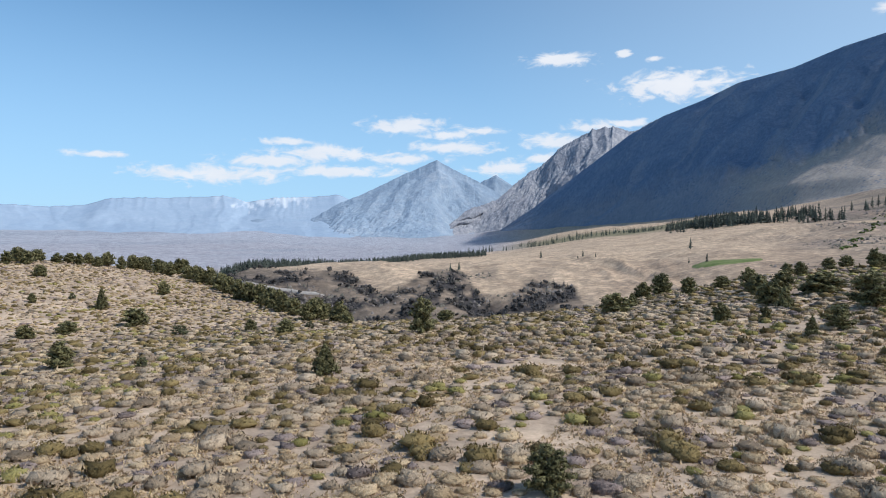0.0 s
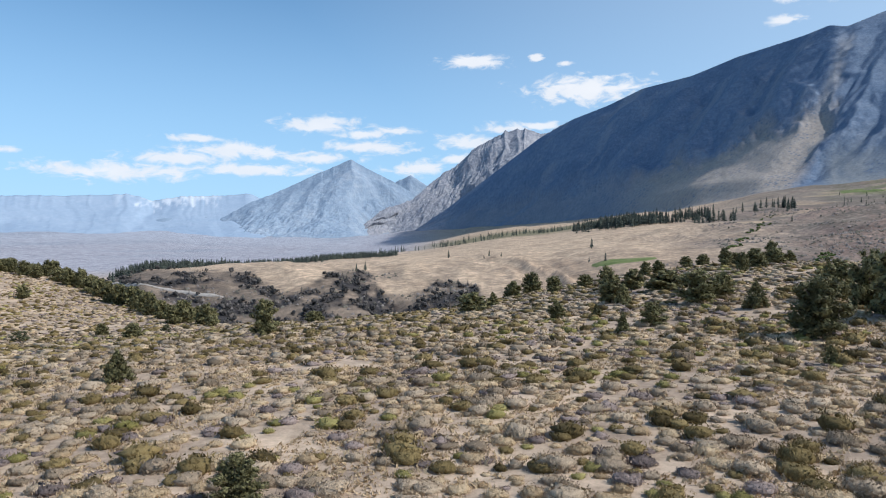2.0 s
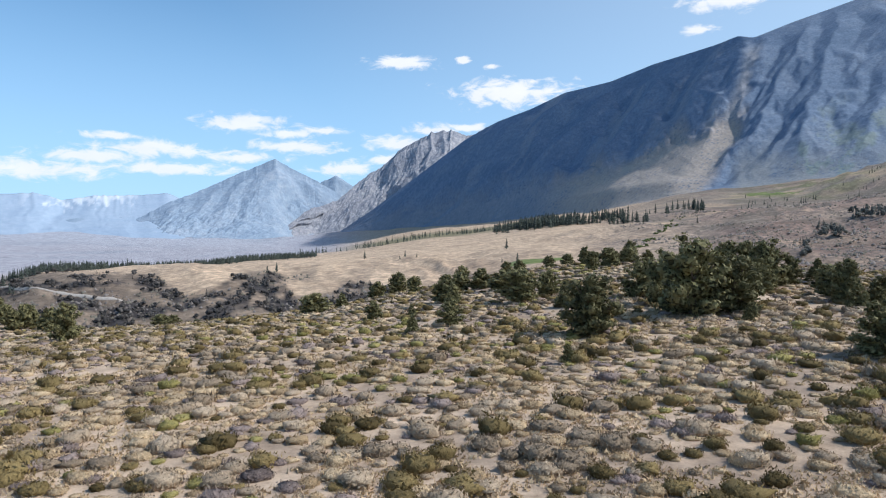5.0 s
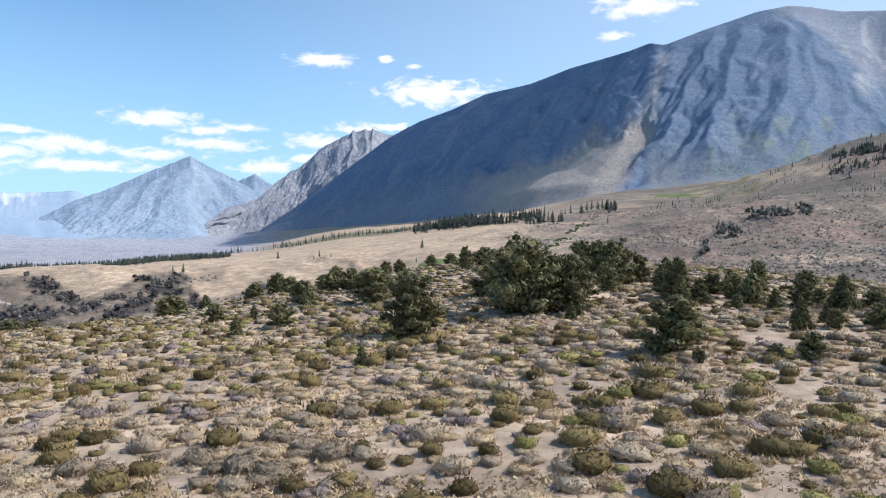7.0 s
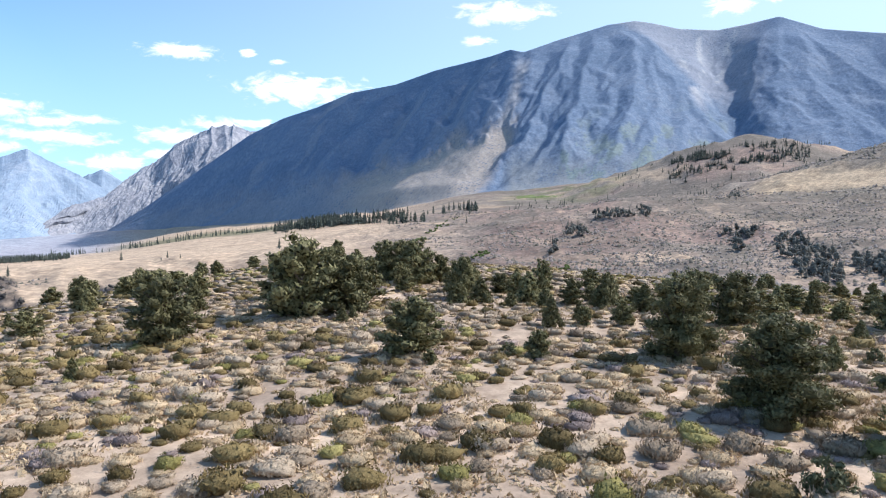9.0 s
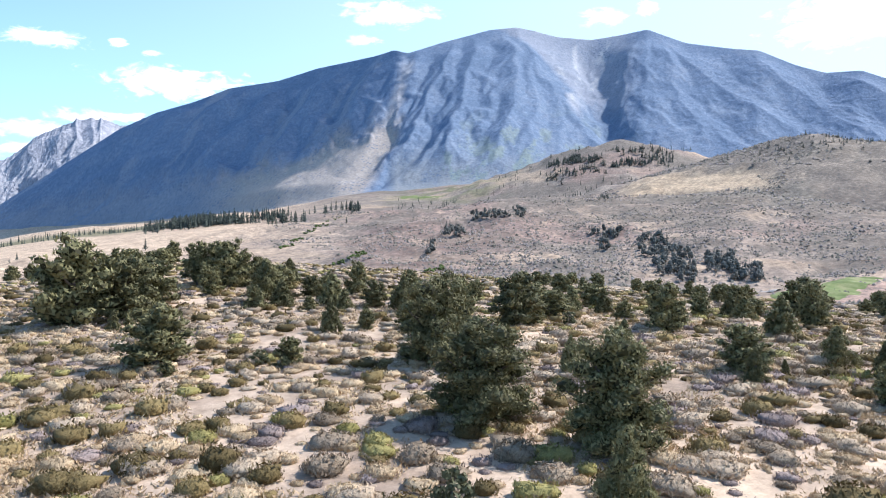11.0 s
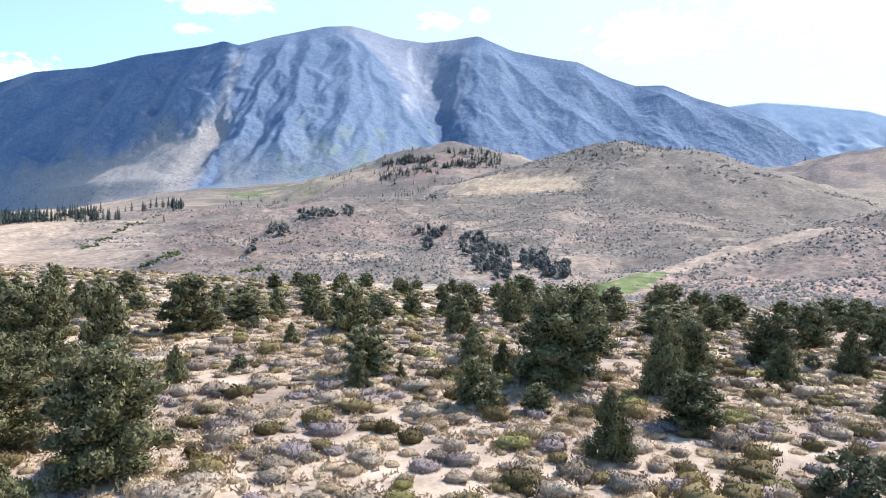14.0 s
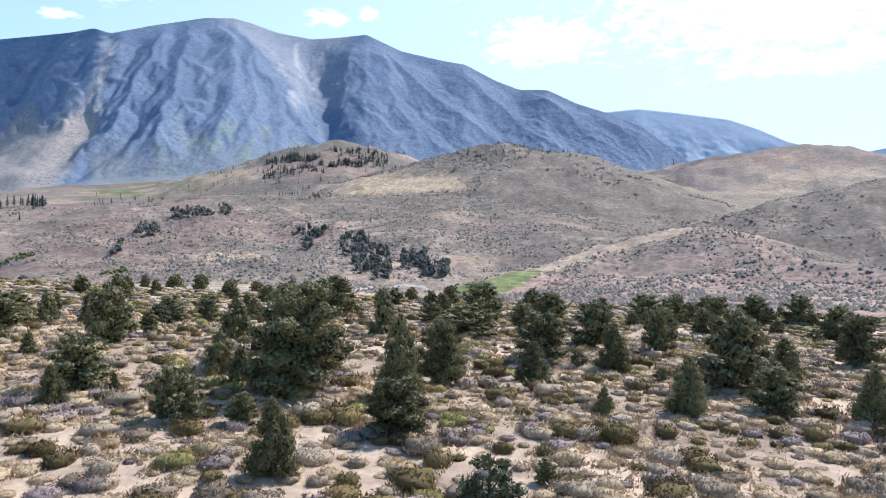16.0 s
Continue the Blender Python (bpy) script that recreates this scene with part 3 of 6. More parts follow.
    valley_floor = smooth(240, 270, r) * (1 - smooth(330, 380, r + 30 * wob)) * smooth(34, 42, az) * (1 - smooth(63, 67, az))
    lay(valley_floor * 0.8, (0.45, 0.37, 0.275, 0.6))
    # pale valley far out, haze painted in as blue that grows with distance
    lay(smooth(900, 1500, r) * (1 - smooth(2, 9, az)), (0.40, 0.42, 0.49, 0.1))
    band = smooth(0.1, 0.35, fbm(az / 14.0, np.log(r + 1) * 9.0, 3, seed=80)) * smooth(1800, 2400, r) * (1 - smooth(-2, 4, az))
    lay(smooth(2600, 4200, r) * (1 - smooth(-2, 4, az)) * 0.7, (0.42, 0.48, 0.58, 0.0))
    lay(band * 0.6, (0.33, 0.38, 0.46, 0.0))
    # green belt at the foot of the mountain
    belt = smooth(1150, 1350, r + 120 * wob) * (1 - smooth(1900, 2300, r)) * smooth(3, 9, az) * (1 - smooth(19, 25, az))
    lay(belt * 0.75, (0.11, 0.135, 0.07, 0.5))
    c[..., :3] = c[..., :3] * (1 + 0.06 * (hills * (1 - smooth(1900, 2400, r)))[..., None] * np.array((1.12, 1.0, 1.0)))
    sage = smooth(1300, 1600, r) * (1 - smooth(2200, 2500, r)) * smooth(34, 37, az) * (1 - smooth(41, 48, az))
    lay(sage * smooth(-0.1, 0.3, wob) * 0.8, (0.17, 0.19, 0.10, 0.4))
    return c


# the sheet: fine where the walk looks, coarser behind it
cols = np.radians(np.concatenate([np.arange(-48, 112, 0.29), np.linspace(112, 312, 50)[:-1]]))
r1 = 4.0 * 1.03 ** np.arange(0, 225)
rows_r = np.concatenate([[0.0, 2.0], r1[r1 < 260], np.geomspace(262, 1500, 105), np.geomspace(1530, 4960, 46)])
RR, AA = np.meshgrid(rows_r, cols, indexing="ij")
GX, GY = RR * np.sin(AA), RR * np.cos(AA)
GZ = ground_z(GX, GY)
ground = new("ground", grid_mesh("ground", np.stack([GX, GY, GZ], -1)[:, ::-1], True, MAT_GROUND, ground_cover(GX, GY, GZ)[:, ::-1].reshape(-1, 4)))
tagged(ground, "pale sandy high-desert ground rising to dry grass slopes and hills", "ground", kind="structure")


# ---- mountains ----
def branch_out(lines, rng, lo, hi, gap, turn):
    """Side ribs that leave each line on both sides and run down the slope."""
    out = []
    for line in lines:
        seg = np.diff(line[:, :2], axis=0)
        lens = np.hypot(seg[:, 0], seg[:, 1])
        total = lens.sum()
        at, side = gap * rng.uniform(0.3, 0.9), rng.choice((-1, 1))
        while at < total * 0.95:
            k = min(int(np.searchsorted(np.cumsum(lens), at)), len(seg) - 1)
            f = (at - (np.cumsum(lens)[k] - lens[k])) / max(lens[k], 1)
            p = line[k] + f * (line[k + 1] - line[k])
            d = math.atan2(seg[k, 1], seg[k, 0]) * 0.45 + math.pi / 2 * 0.55 + side * rng.uniform(0.5, 1.0) * turn
            long = rng.uniform(lo, hi) * (1.15 - 0.5 * at / total)
            pts = [p]
            for j in range(3):
                q = pts[-1] + np.array([math.cos(d), math.sin(d), 0]) * long / 3
                q[2] = p[2] - 0.10 * long * (j + 1) / 3
                pts.append(q)
                d += rng.uniform(-0.3, 0.3) + 0.12 * (math.pi / 2 - d)
            out.append(np.array(pts))
            side = -side
            at += gap * rng.uniform(0.45, 1.2)
    return out


def rib_height(s, v, lines, steep, reach):
    """The height of the ribs over the plain slope: each falls away evenly on both sides of its line."""
    best = np.full(s.shape, -reach * steep)
    ss, vv = s.ravel(), v.ravel()
    flat = best.ravel()
    for line in lines:
        for p, q in zip(line[:-1], line[1:]):
            box = np.nonzero((ss > min(p[0], q[0]) - reach) & (ss < max(p[0], q[0]) + reach) & (vv > min(p[1], q[1]) - reach) & (vv < max(p[1], q[1]) + reach))[0]
            if not len(box):
                continue
            d = q[:2] - p[:2]
            u = np.clip(((ss[box] - p[0]) * d[0] + (vv[box] - p[1]) * d[1]) / (d @ d + 1e-6), 0, 1)
            off = np.hypot(ss[box] - p[0] - u * d[0], vv[box] - p[1] - u * d[1])
            h = p[2] + u * (q[2] - p[2]) - steep * off
            flat[box] = np.maximum(flat[box], h)
    return flat.reshape(s.shape)


def mountain(name, crest, mean_fall, cells, rows, amp, wave, skew, mat, paint=None, sharp=1.25, jag=0.0, seed=0, back=2, wander=0.8, lean=0.0, iso=0.0, spurs=(), rib=70.0, steep=0.55, gap=150.0, share=np.ones_like, cracks=13.0, smooth_it=False):
    """A slope that falls (mean_fall by bearing) from its crest (bearing, elevation, distance) to the land before it, cut by gullies."""
    az = np.linspace(crest[0][0], crest[-1][0], cells)
    ca = [p[0] for p in crest]
    el = np.interp(az, ca, [p[1] for p in crest])
    rc = np.interp(az, ca, [p[2] for p in crest])
    wide = np.hanning(31)
    rc = np.convolve(np.pad(rc, 15, mode="edge"), wide / wide.sum(), "valid")
    kern = np.hanning(7)
    kern /= kern.sum()
    el = np.convolve(np.pad(el, 3, mode="edge"), kern, "valid")
    el = el + jag * (ridged(az * 1.3, az * 0, 4, 0.6, seed) - 0.55) * smooth(0, 1.5, el)
    zc = ORIGIN[2] + rc * np.tan(np.radians(el))
    run = np.full(cells, 600.0)
    fall = mean_fall(az) if callable(mean_fall) else mean_fall
    a = np.radians(az)
    for _ in range(6):
        rb = rc - run
        zb = ground_z(rb * np.sin(a), rb * np.cos(a))
        run = 0.5 * run + 0.5 * np.clip((zc - zb) / fall, 60, rc * 0.55)
    kern = np.hanning(41)
    kern /= kern.sum()
    run = np.convolve(np.pad(run, 20, mode="edge"), kern, "valid")
    rb = rc - run
    zb = ground_z(rb * np.sin(a), rb * np.cos(a))
    wide = np.hanning(91)
    wide /= wide.sum()
    foot_r, foot_z = (np.convolve(np.pad(q, 45, mode="edge"), wide, "valid") for q in (rb, zb))
    t = np.linspace(0, 1.06, rows)[:, None]
    tt = np.clip(t, 0, 1)
    # spurs wind as they come down
    shift = smooth(0.0, 0.5, tt) * (wander * fbm(az[None] / (4 * wander + 0.2), tt * 2.2, 3, seed=seed + 2) * 2) + (lean(az[None], tt) if callable(lean) else lean * tt)
    there = az[None] + shift
    top, run, zb, rc2 = (np.interp(there, az, q) for q in (zc, run, zb, rc))
    v = t * run
    r = rc2 - v
    height = top - zb
    s = a[None] * 3300 + skew(az)[None] * v
    warp = fbm(s / 380.0, v / 380.0, 3, seed=seed + 5) * 60
    big = ridged((s + 1.5 * warp) / (wave * 2.7), v / (wave * 5.0), 2, 0.5, seed + 7)
    rdg = ridged((s + warp) / wave, v / (wave * 2.6), 5, 0.52, seed + 9)
    fine = fbm(s / 60.0, v / 75.0, 4, 0.65, seed + 14)
    amp = amp(az)[None] if callable(amp) else amp
    crag = ridged((s + warp) / (wave * 0.7), (v - warp) / (wave * 0.8), 5, 0.55, seed + 19)
    rdg = rdg * (1 - iso) + crag * iso
    env = np.clip(tt * 3.2, 0, 1) * smooth(1.06, 0.72, tt)
    z = zb + height * (1 - tt) ** (sharp(az)[None] if callable(sharp) else sharp) - (t > 1) * (t - 1) * 400
    env = env * (0.35 + 0.65 * smooth(0.2, 0.55, tt))
    plain = z
    if spurs:
        rng = random.Random(seed + 3)
        rise = np.degrees(np.arctan2(z - ORIGIN[2], r))
        lines = []
        for spur in spurs:
            fine_line = []
            for k in range(len(spur) * 3 - 2):
                q, f = k // 3, (k % 3) / 3
                q2 = min(q + 1, len(spur) - 1)
                pa, pe = spur[q][0] + f * (spur[q2][0] - spur[q][0]), spur[q][1] + f * (spur[q2][1] - spur[q][1])
                col = int(np.clip((pa - az[0]) / (az[-1] - az[0]) * (cells - 1), 0, cells - 1))
                tq = float(np.interp(-pe, -rise[:, col], tt[:, 0]))
                push = rng.uniform(-14, 14) if 0 < k < len(spur) * 3 - 3 else 0
                fine_line.append((math.radians(pa) * 3300 + push, tq * run[0, col] + push * 0.5, rib * float(smooth(0.0, 0.25, tq)) * (1.0 - 0.5 * tq)))
            lines.append(np.array(fine_line))
        side = branch_out(lines, rng, 130, 300, gap, 0.75)
        small = branch_out(side, rng, 50, 120, gap * 0.5, 0.7)
        for group, low in ((side, 4.0), (small, 3.0)):
            for line in group:
                line[:, 2] -= low
        flat_s = np.broadcast_to(a[None] * 3300, v.shape)
        bend = fbm(flat_s / 150.0, v / 150.0, 4, 0.6, seed + 41) * 34
        bend2 = fbm(flat_s / 150.0, v / 150.0, 4, 0.6, seed + 47) * 34
        ribs = rib_height(flat_s + bend, v + bend2, lines + side + small, steep, 170.0) * share(az)[None]
        soft = np.clip(tt * 6, 0, 1) * smooth(1.0, 0.70, tt)
        z = z + soft * (ribs + 26) * np.clip(height / 600.0, 0.1, 1.0)
        crack = fbm((flat_s + bend) / 70.0, (v + bend2) / 90.0, 5, 0.7, seed + 51)
        z = z + env * (amp * share(az)[None] * 0.9 * (rdg - 0.62) + crack * cracks + 0.5 * cracks * fbm(flat_s / 22.0, v / 26.0, 3, 0.6, seed + 61))
        rdg = np.clip(0.5 + ribs / 120.0, 0, 1)
    else:
        z = z + env * np.clip(height / 700.0, 0.12, 1.15) * (amp * (rdg - 0.62) + amp * 0.8 * (big - 0.66) + amp * 0.35 * fine)
    cov = np.zeros((rows, cells, 4))
    if paint:
        z = paint(np.broadcast_to(az[None], v.shape), np.broadcast_to(tt, v.shape), z, cov, rdg, np.degrees(np.arctan2(plain - ORIGIN[2], r)), plain)
    # nothing rises above the line of the crest
    roof = ORIGIN[2] + r * np.tan(np.radians(el))[None] - np.clip(t, 0, 1) * 6
    z = np.minimum(z, roof)
    foot = ground_z(r * np.sin(a)[None], r * np.cos(a)[None]) - 4
    w = smooth(0.86, 1.0, t)
    z = z * (1 - w) + foot * w
    pos = np.stack([r * np.sin(a)[None], r * np.cos(a)[None], z], -1)
    tail = []
    for k in range(1, back + 1):
        tail.insert(0, np.stack([(rc + 90 * k) * np.sin(a), (rc + 90 * k) * np.cos(a), zc - 75 * k], -1))
    pos = np.concatenate([np.array(tail), pos], 0)
    cov = np.concatenate([np.repeat(cov[:1], back, 0), cov], 0)
    return new(name, grid_mesh(name, pos[:, ::-1], False, mat, cov[:, ::-1].reshape(-1, 4), shade_smooth=smooth_it or not spurs))


def chute_line(t):
    """The bearing of the pale chute, from the crest (0) to the foot (1)."""
    return 36.4 - 0.5 * t - 6.0 * np.clip(t - 0.2, 0, 1) ** 1.3


def massif_paint(az, t, z, cov, rdg, up, plain):
    # the long pale chute
    line = chute_line(t)
    wob = fbm(az * 0.8, t * 11.0, 5, 0.6, seed=90)
    wide = 0.42 + 0.75 * t
    d = np.abs(az - line + 0.35 * wob) / wide
    groove = smooth(1.6, 0.0, d) * np.clip(t * 3, 0, 1)
    z = z - groove * 18 * (1 - smooth(0.45, 0.7, t))
    sand = smooth(1.45, 0.2, d + 0.6 * wob) * smooth(0.0, 0.15, t) * (0.45 + 0.5 * smooth(0.3, 0.6, t))
    cov[..., :3], cov[..., 3] = (0.40, 0.362, 0.325), np.clip(sand, 0, 1) * 0.9
    # the smooth fan that spreads from its mouth along the foot of the cliffs
    rim = np.interp(az, (4, 9, 16, 23, 28, 32, 34.2), (0.4, 1.5, 2.9, 4.1, 5.6, 7.1, 7.8)) + 0.9 * wob
    fan = smooth(0.9, -0.5, up - rim) * smooth(1.3, -0.5, az - line - 0.9 - 0.5 * wob)
    z = z + (plain - 4 - z) * 0.85 * fan
    # at lower bearings the tan is cut back, painting in the fan's shaded end
    fan = fan * (0.35 + 0.65 * smooth(19, 25, az))
    take = fan * 0.95 > cov[..., 3]
    cov[take, :3] = (0.40, 0.345, 0.295)
    cov[..., 3] = np.maximum(cov[..., 3], fan * 0.95)
    # grey screes slantwise between the flank's spurs; their paleness paints the ribs' lit faces
    slant = az + 9.0 * t
    lit_streaks = fbm(slant * 0.55, t * 1.6, 5, 0.6, seed=94) + 0.55 * ridged(slant * 1.5 + wob, t * 3.0, 4, 0.6, seed=95) - 0.3
    scree = smooth(0.0, 0.34, lit_streaks) * (1 - smooth(33.5, 36.0, az + 0.6 * wob)) * (0.75 - 0.35 * t)
    take = scree > cov[..., 3]
    cov[take, :3] = (0.265, 0.285, 0.325)
    cov[..., 3] = np.maximum(cov[..., 3], scree)
    # mottled talus between the feet of the buttresses
    talus = smooth(1.8, -0.6, up - 5.4 + 1.6 * wob) * smooth(34.5, 36, az) * (1 - smooth(54, 60, az)) * smooth(-0.5, 0.3, 0.5 - rdg + 0.5 * wob)
    z = z + (plain + 6 - z) * 0.5 * talus
    take = talus * 0.6 > cov[..., 3]
    cov[take, :3] = (0.30, 0.295, 0.265)
    cov[..., 3] = np.maximum(cov[..., 3], talus * 0.6)
    # high pale screes below the two summits
    for top, low, tmax in ((47.2, 50.5, 0.62), (52.4, 50.2, 0.5), (49.6, 50.4, 0.55)):
        ln = top + (low - top) * np.clip(t / tmax, 0, 1)
        sc = smooth(0.75, 0.1, np.abs(az - ln + 0.5 * wob)) * (1 - smooth(tmax * 0.7, tmax * 1.05, t))
        new_a = sc * 0.75 * smooth(-0.5, 0.3, wob)
        better = new_a > cov[..., 3]
        cov[better, :3] = (0.47, 0.46, 0.46)
        cov[..., 3] = np.maximum(cov[..., 3], new_a)
    spur = 43.4 + 9.4 * np.clip(t, 0, 0.62) / 0.62 + 0.5 * wob
    pale = smooth(-0.1, 1.0, az - spur) * (1 - smooth(53.0, 55.0, az + 0.6 * wob)) * (1 - smooth(0.4, 0.6, t + 0.15 * wob)) * 0.38
    better = pale > cov[..., 3]
    cov[better, :3] = (0.42, 0.40, 0.40)
    cov[..., 3] = np.maximum(cov[..., 3], pale)
    # green scrub in the bowl and along the foot
    grn = smooth(0.5, 0.8, t) * smooth(36, 40, az) * (1 - smooth(52, 56, az)) * smooth(-0.05, 0.35, wob + 0.2 * (0.5 - rdg)) * 0.6
    better = grn > cov[..., 3]
    cov[better, :3] = (0.24, 0.28, 0.22)
    cov[..., 3] = np.maximum(cov[..., 3], grn)
    # the bowl beside the big spur
    bowl = 51.2 + 2.0 * t + 0.4 * wob
    z = z - np.exp(-((az - bowl) / 1.5) ** 2) * 60 * smooth(0.0, 0.2, t) * (1 - smooth(0.6, 0.9, t))
    return z


MASSIF = ((2.2, -1.3, 4350), (7.0, 1.87, 4300), (10.2, 4.27, 4220), (14.7, 7.63, 4070), (17.3, 9.01, 3960), (20.0, 9.96, 3860), (22.6, 11.11, 3790),
          (26.2, 11.82, 3700), (29.4, 12.92, 3580), (33.9, 13.95, 3420), (35.4, 14.42, 3370), (36.5, 14.2, 3400), (39.2, 15.0, 3480), (43.0, 15.9, 3580),
          (45.1, 16.05, 3620), (46.5, 15.75, 3650), (48.3, 15.23, 3700), (51.0, 14.89, 3780), (53.2, 15.11, 3800), (55.2, 15.38, 3780), (58.0, 14.19, 3740))
MASSIF_EAST = ((61.3, 13.5, 3720), (63.1, 13.2, 3680), (65.5, 11.95, 3640), (67.4, 11.23, 3600), (69.6, 11.15, 3560), (71.9, 10.05, 3500), (74.1, 9.3, 3450),
               (76.7, 8.2, 3380), (78.7, 6.68, 3300), (80.5, 5.2, 3250), (82.5, 3.6, 3200))
MASSIF_SPURS = (
    ((19.1, 9.6), (14.2, 5.6), (8.7, 2.0), (5.5, 0.0)), ((23.9, 11.2), (17.8, 5.2), (15.1, 2.0), (13.3, 0.7)),
    ((28.5, 13.0), (23.5, 7.2), (19.6, 3.3), (16.9, 1.3)), ((32.5, 13.8), (28.1, 8.3), (24.8, 4.6), (22.2, 2.2)),
    ((34.8, 14.4), (31.7, 8.2), (29.4, 5.3), (27.3, 3.7)), ((21.3, 10.3), (16.5, 5.6), (12.8, 2.9), (10.5, 1.1)),
    ((37.1, 14.0), (36.6, 11.2), (35.5, 8.1), (34.0, 5.4)), ((40.2, 14.7), (39.3, 11.7), (37.9, 9.5), (37.0, 6.8), (35.9, 5.2)),
    ((42.0, 15.6), (41.5, 12.6), (41.1, 9.6), (39.7, 5.5)), ((43.8, 16.0), (45.2, 13.5), (45.2, 10.4), (43.8, 5.6)),
    ((45.4, 15.6), (46.5, 12.6), (48.3, 10.0), (50.1, 7.8), (51.9, 6.7)), ((46.5, 12.6), (46.7, 8.7), (46.3, 5.6)),
    ((48.3, 10.0), (48.8, 8.2), (48.8, 5.9)), ((54.8, 15.2), (53.9, 12.9), (53.3, 10.8), (53.5, 8.4)),
    ((55.5, 15.3), (58.1, 12.3), (61.9, 9.2), (65.2, 7.1)), ((56.3, 14.5), (57.2, 10.7), (59.4, 6.6)),
    ((62.3, 13.3), (64.4, 10.7), (68.0, 7.6), (71.0, 5.8)), ((67.5, 11.5), (70.6, 9.1), (74.2, 6.8)), ((73.1, 9.6), (76.2, 7.1)))
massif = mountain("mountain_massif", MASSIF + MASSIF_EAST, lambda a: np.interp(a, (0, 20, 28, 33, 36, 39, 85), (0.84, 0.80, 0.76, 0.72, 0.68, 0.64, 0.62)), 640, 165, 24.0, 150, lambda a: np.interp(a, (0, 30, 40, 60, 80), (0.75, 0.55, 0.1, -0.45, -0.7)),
                  MAT_MASSIF_HAZED, massif_paint, sharp=lambda a: np.interp(a, (16, 24, 30, 36, 40), (1.2, 1.3, 1.45, 1.5, 1.3)), seed=101, wander=0.0, iso=0.7, spurs=MASSIF_SPURS, cracks=4.5, smooth_it=True, rib=56.0, steep=0.48, share=lambda a: np.interp(a, (14, 24, 33, 38, 52, 60), (1.15, 1.3, 1.2, 0.8, 0.6, 0.42)),
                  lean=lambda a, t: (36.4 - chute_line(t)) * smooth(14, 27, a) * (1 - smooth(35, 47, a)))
tagged(massif, "steep granite mountain tinted blue for haze, with gullied buttresses and a pale scree chute", "mountain", kind="structure")

CRAGS = ((-5.0, -2.0, 3950), (-1.1, -0.52, 4220), (2.1, 2.0, 4450), (4.4, 2.85, 4640), (6.2, 4.34, 4780), (8.0, 5.58, 4840), (9.8, 7.11, 4860), (12.0, 8.24, 4870),
         (12.9, 8.47, 4870), (14.3, 8.16, 4870), (15.0, 7.9, 4870), (17.1, 8.9, 4870), (19.0, 9.2, 4870), (23, 9.0, 4870))
CRAG_SPURS = (((12.0, 8.2), (10.5, 5.0), (9.0, 2.5)), ((9.8, 7.0), (8.2, 3.5), (6.0, 0.8)), ((8.0, 5.5), (6.2, 2.8), (4.2, 0.2)), ((6.2, 4.3), (4.4, 1.9), (2.4, -0.5)),
              ((14.3, 8.1), (12.6, 5.4), (11.0, 3.4)))
crags = mountain("rocky_spur", CRAGS, 0.75, 360, 110, 95, 110, lambda a: np.full(a.shape, 0.6), MAT_CRAGS, None, sharp=1.2, jag=0.35, seed=131, wander=1.0, lean=1.5, iso=0.7,
                 spurs=CRAG_SPURS, rib=75.0, steep=0.6, gap=105.0, share=lambda a: np.interp(a, (-5, 1, 5), (0.1, 0.3, 1.0)))
tagged(crags, "jagged pale granite spur with rows of pinnacles behind the mountain", "mountain", kind="structure")

PEAK = ((-20, -0.2, 4250), (-13.7, 0.25, 4380), (-11.0, 0.9, 4480), (-8.4, 2.43, 4640), (-6.1, 3.35, 4760), (-3.8, 4.49, 4850), (-2.0, 5.27, 4890), (-0.55, 5.98, 4890), (0.7, 5.27, 4850),
        (2.6, 4.36, 4780), (3.9, 3.6, 4750), (6.5, 2.0, 4740), (10, 0.5, 4740))
peak = mountain("distant_peak", PEAK, lambda a: np.interp(a, (-12, -5, -1, 1), (0.26, 0.36, 0.5, 0.8)), 260, 100, 60, 260, lambda a: np.clip((a + 0.5) * -0.1, -0.5, 0.5), MAT_PEAK_HAZED, None, sharp=1.75, jag=0.12, seed=151, wander=0.6, iso=0.4, rib=62.0, steep=0.34, gap=150.0,
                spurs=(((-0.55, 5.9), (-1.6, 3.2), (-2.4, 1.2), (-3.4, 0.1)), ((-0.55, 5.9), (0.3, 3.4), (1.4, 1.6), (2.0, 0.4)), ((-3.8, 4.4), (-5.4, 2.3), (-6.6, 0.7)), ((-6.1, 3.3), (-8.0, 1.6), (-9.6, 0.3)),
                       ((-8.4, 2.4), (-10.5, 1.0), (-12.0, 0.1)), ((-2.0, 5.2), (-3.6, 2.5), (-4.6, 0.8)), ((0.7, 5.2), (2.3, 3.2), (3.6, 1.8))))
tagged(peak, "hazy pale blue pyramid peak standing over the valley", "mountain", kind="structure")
second = mountain("distant_peak", ((0.0, 0.5, 4930), (1.5, 2.6, 4930), (3.0, 4.1, 4930), (4.25, 4.75, 4930), (5.3, 4.05, 4930), (7.5, 2.6, 4930), (10.0, 0.5, 4930)), 1.1, 120, 30, 20, 160, lambda a: a * 0, MAT_PEAK_HAZED, None, jag=0.15, seed=161)
tagged(second, "small hazy blue peak behind the pyramid peak", "mountain", kind="structure")
RANGE = ((-50, 1.9, 4960), (-40, 2.3, 4960), (-32.1, 2.08, 4960), (-28.7, 1.96, 4960), (-26.9, 2.11, 4960), (-25.0, 2.64, 4960), (-21.9, 2.7, 4960), (-17.0, 2.96, 4960), (-15.4, 2.46, 4960),
         (-13.6, 2.83, 4960), (-10.1, 2.96, 4960), (-8.4, 3.11, 4960), (-7.0, 2.6, 4960), (-2, 1.6, 4960))


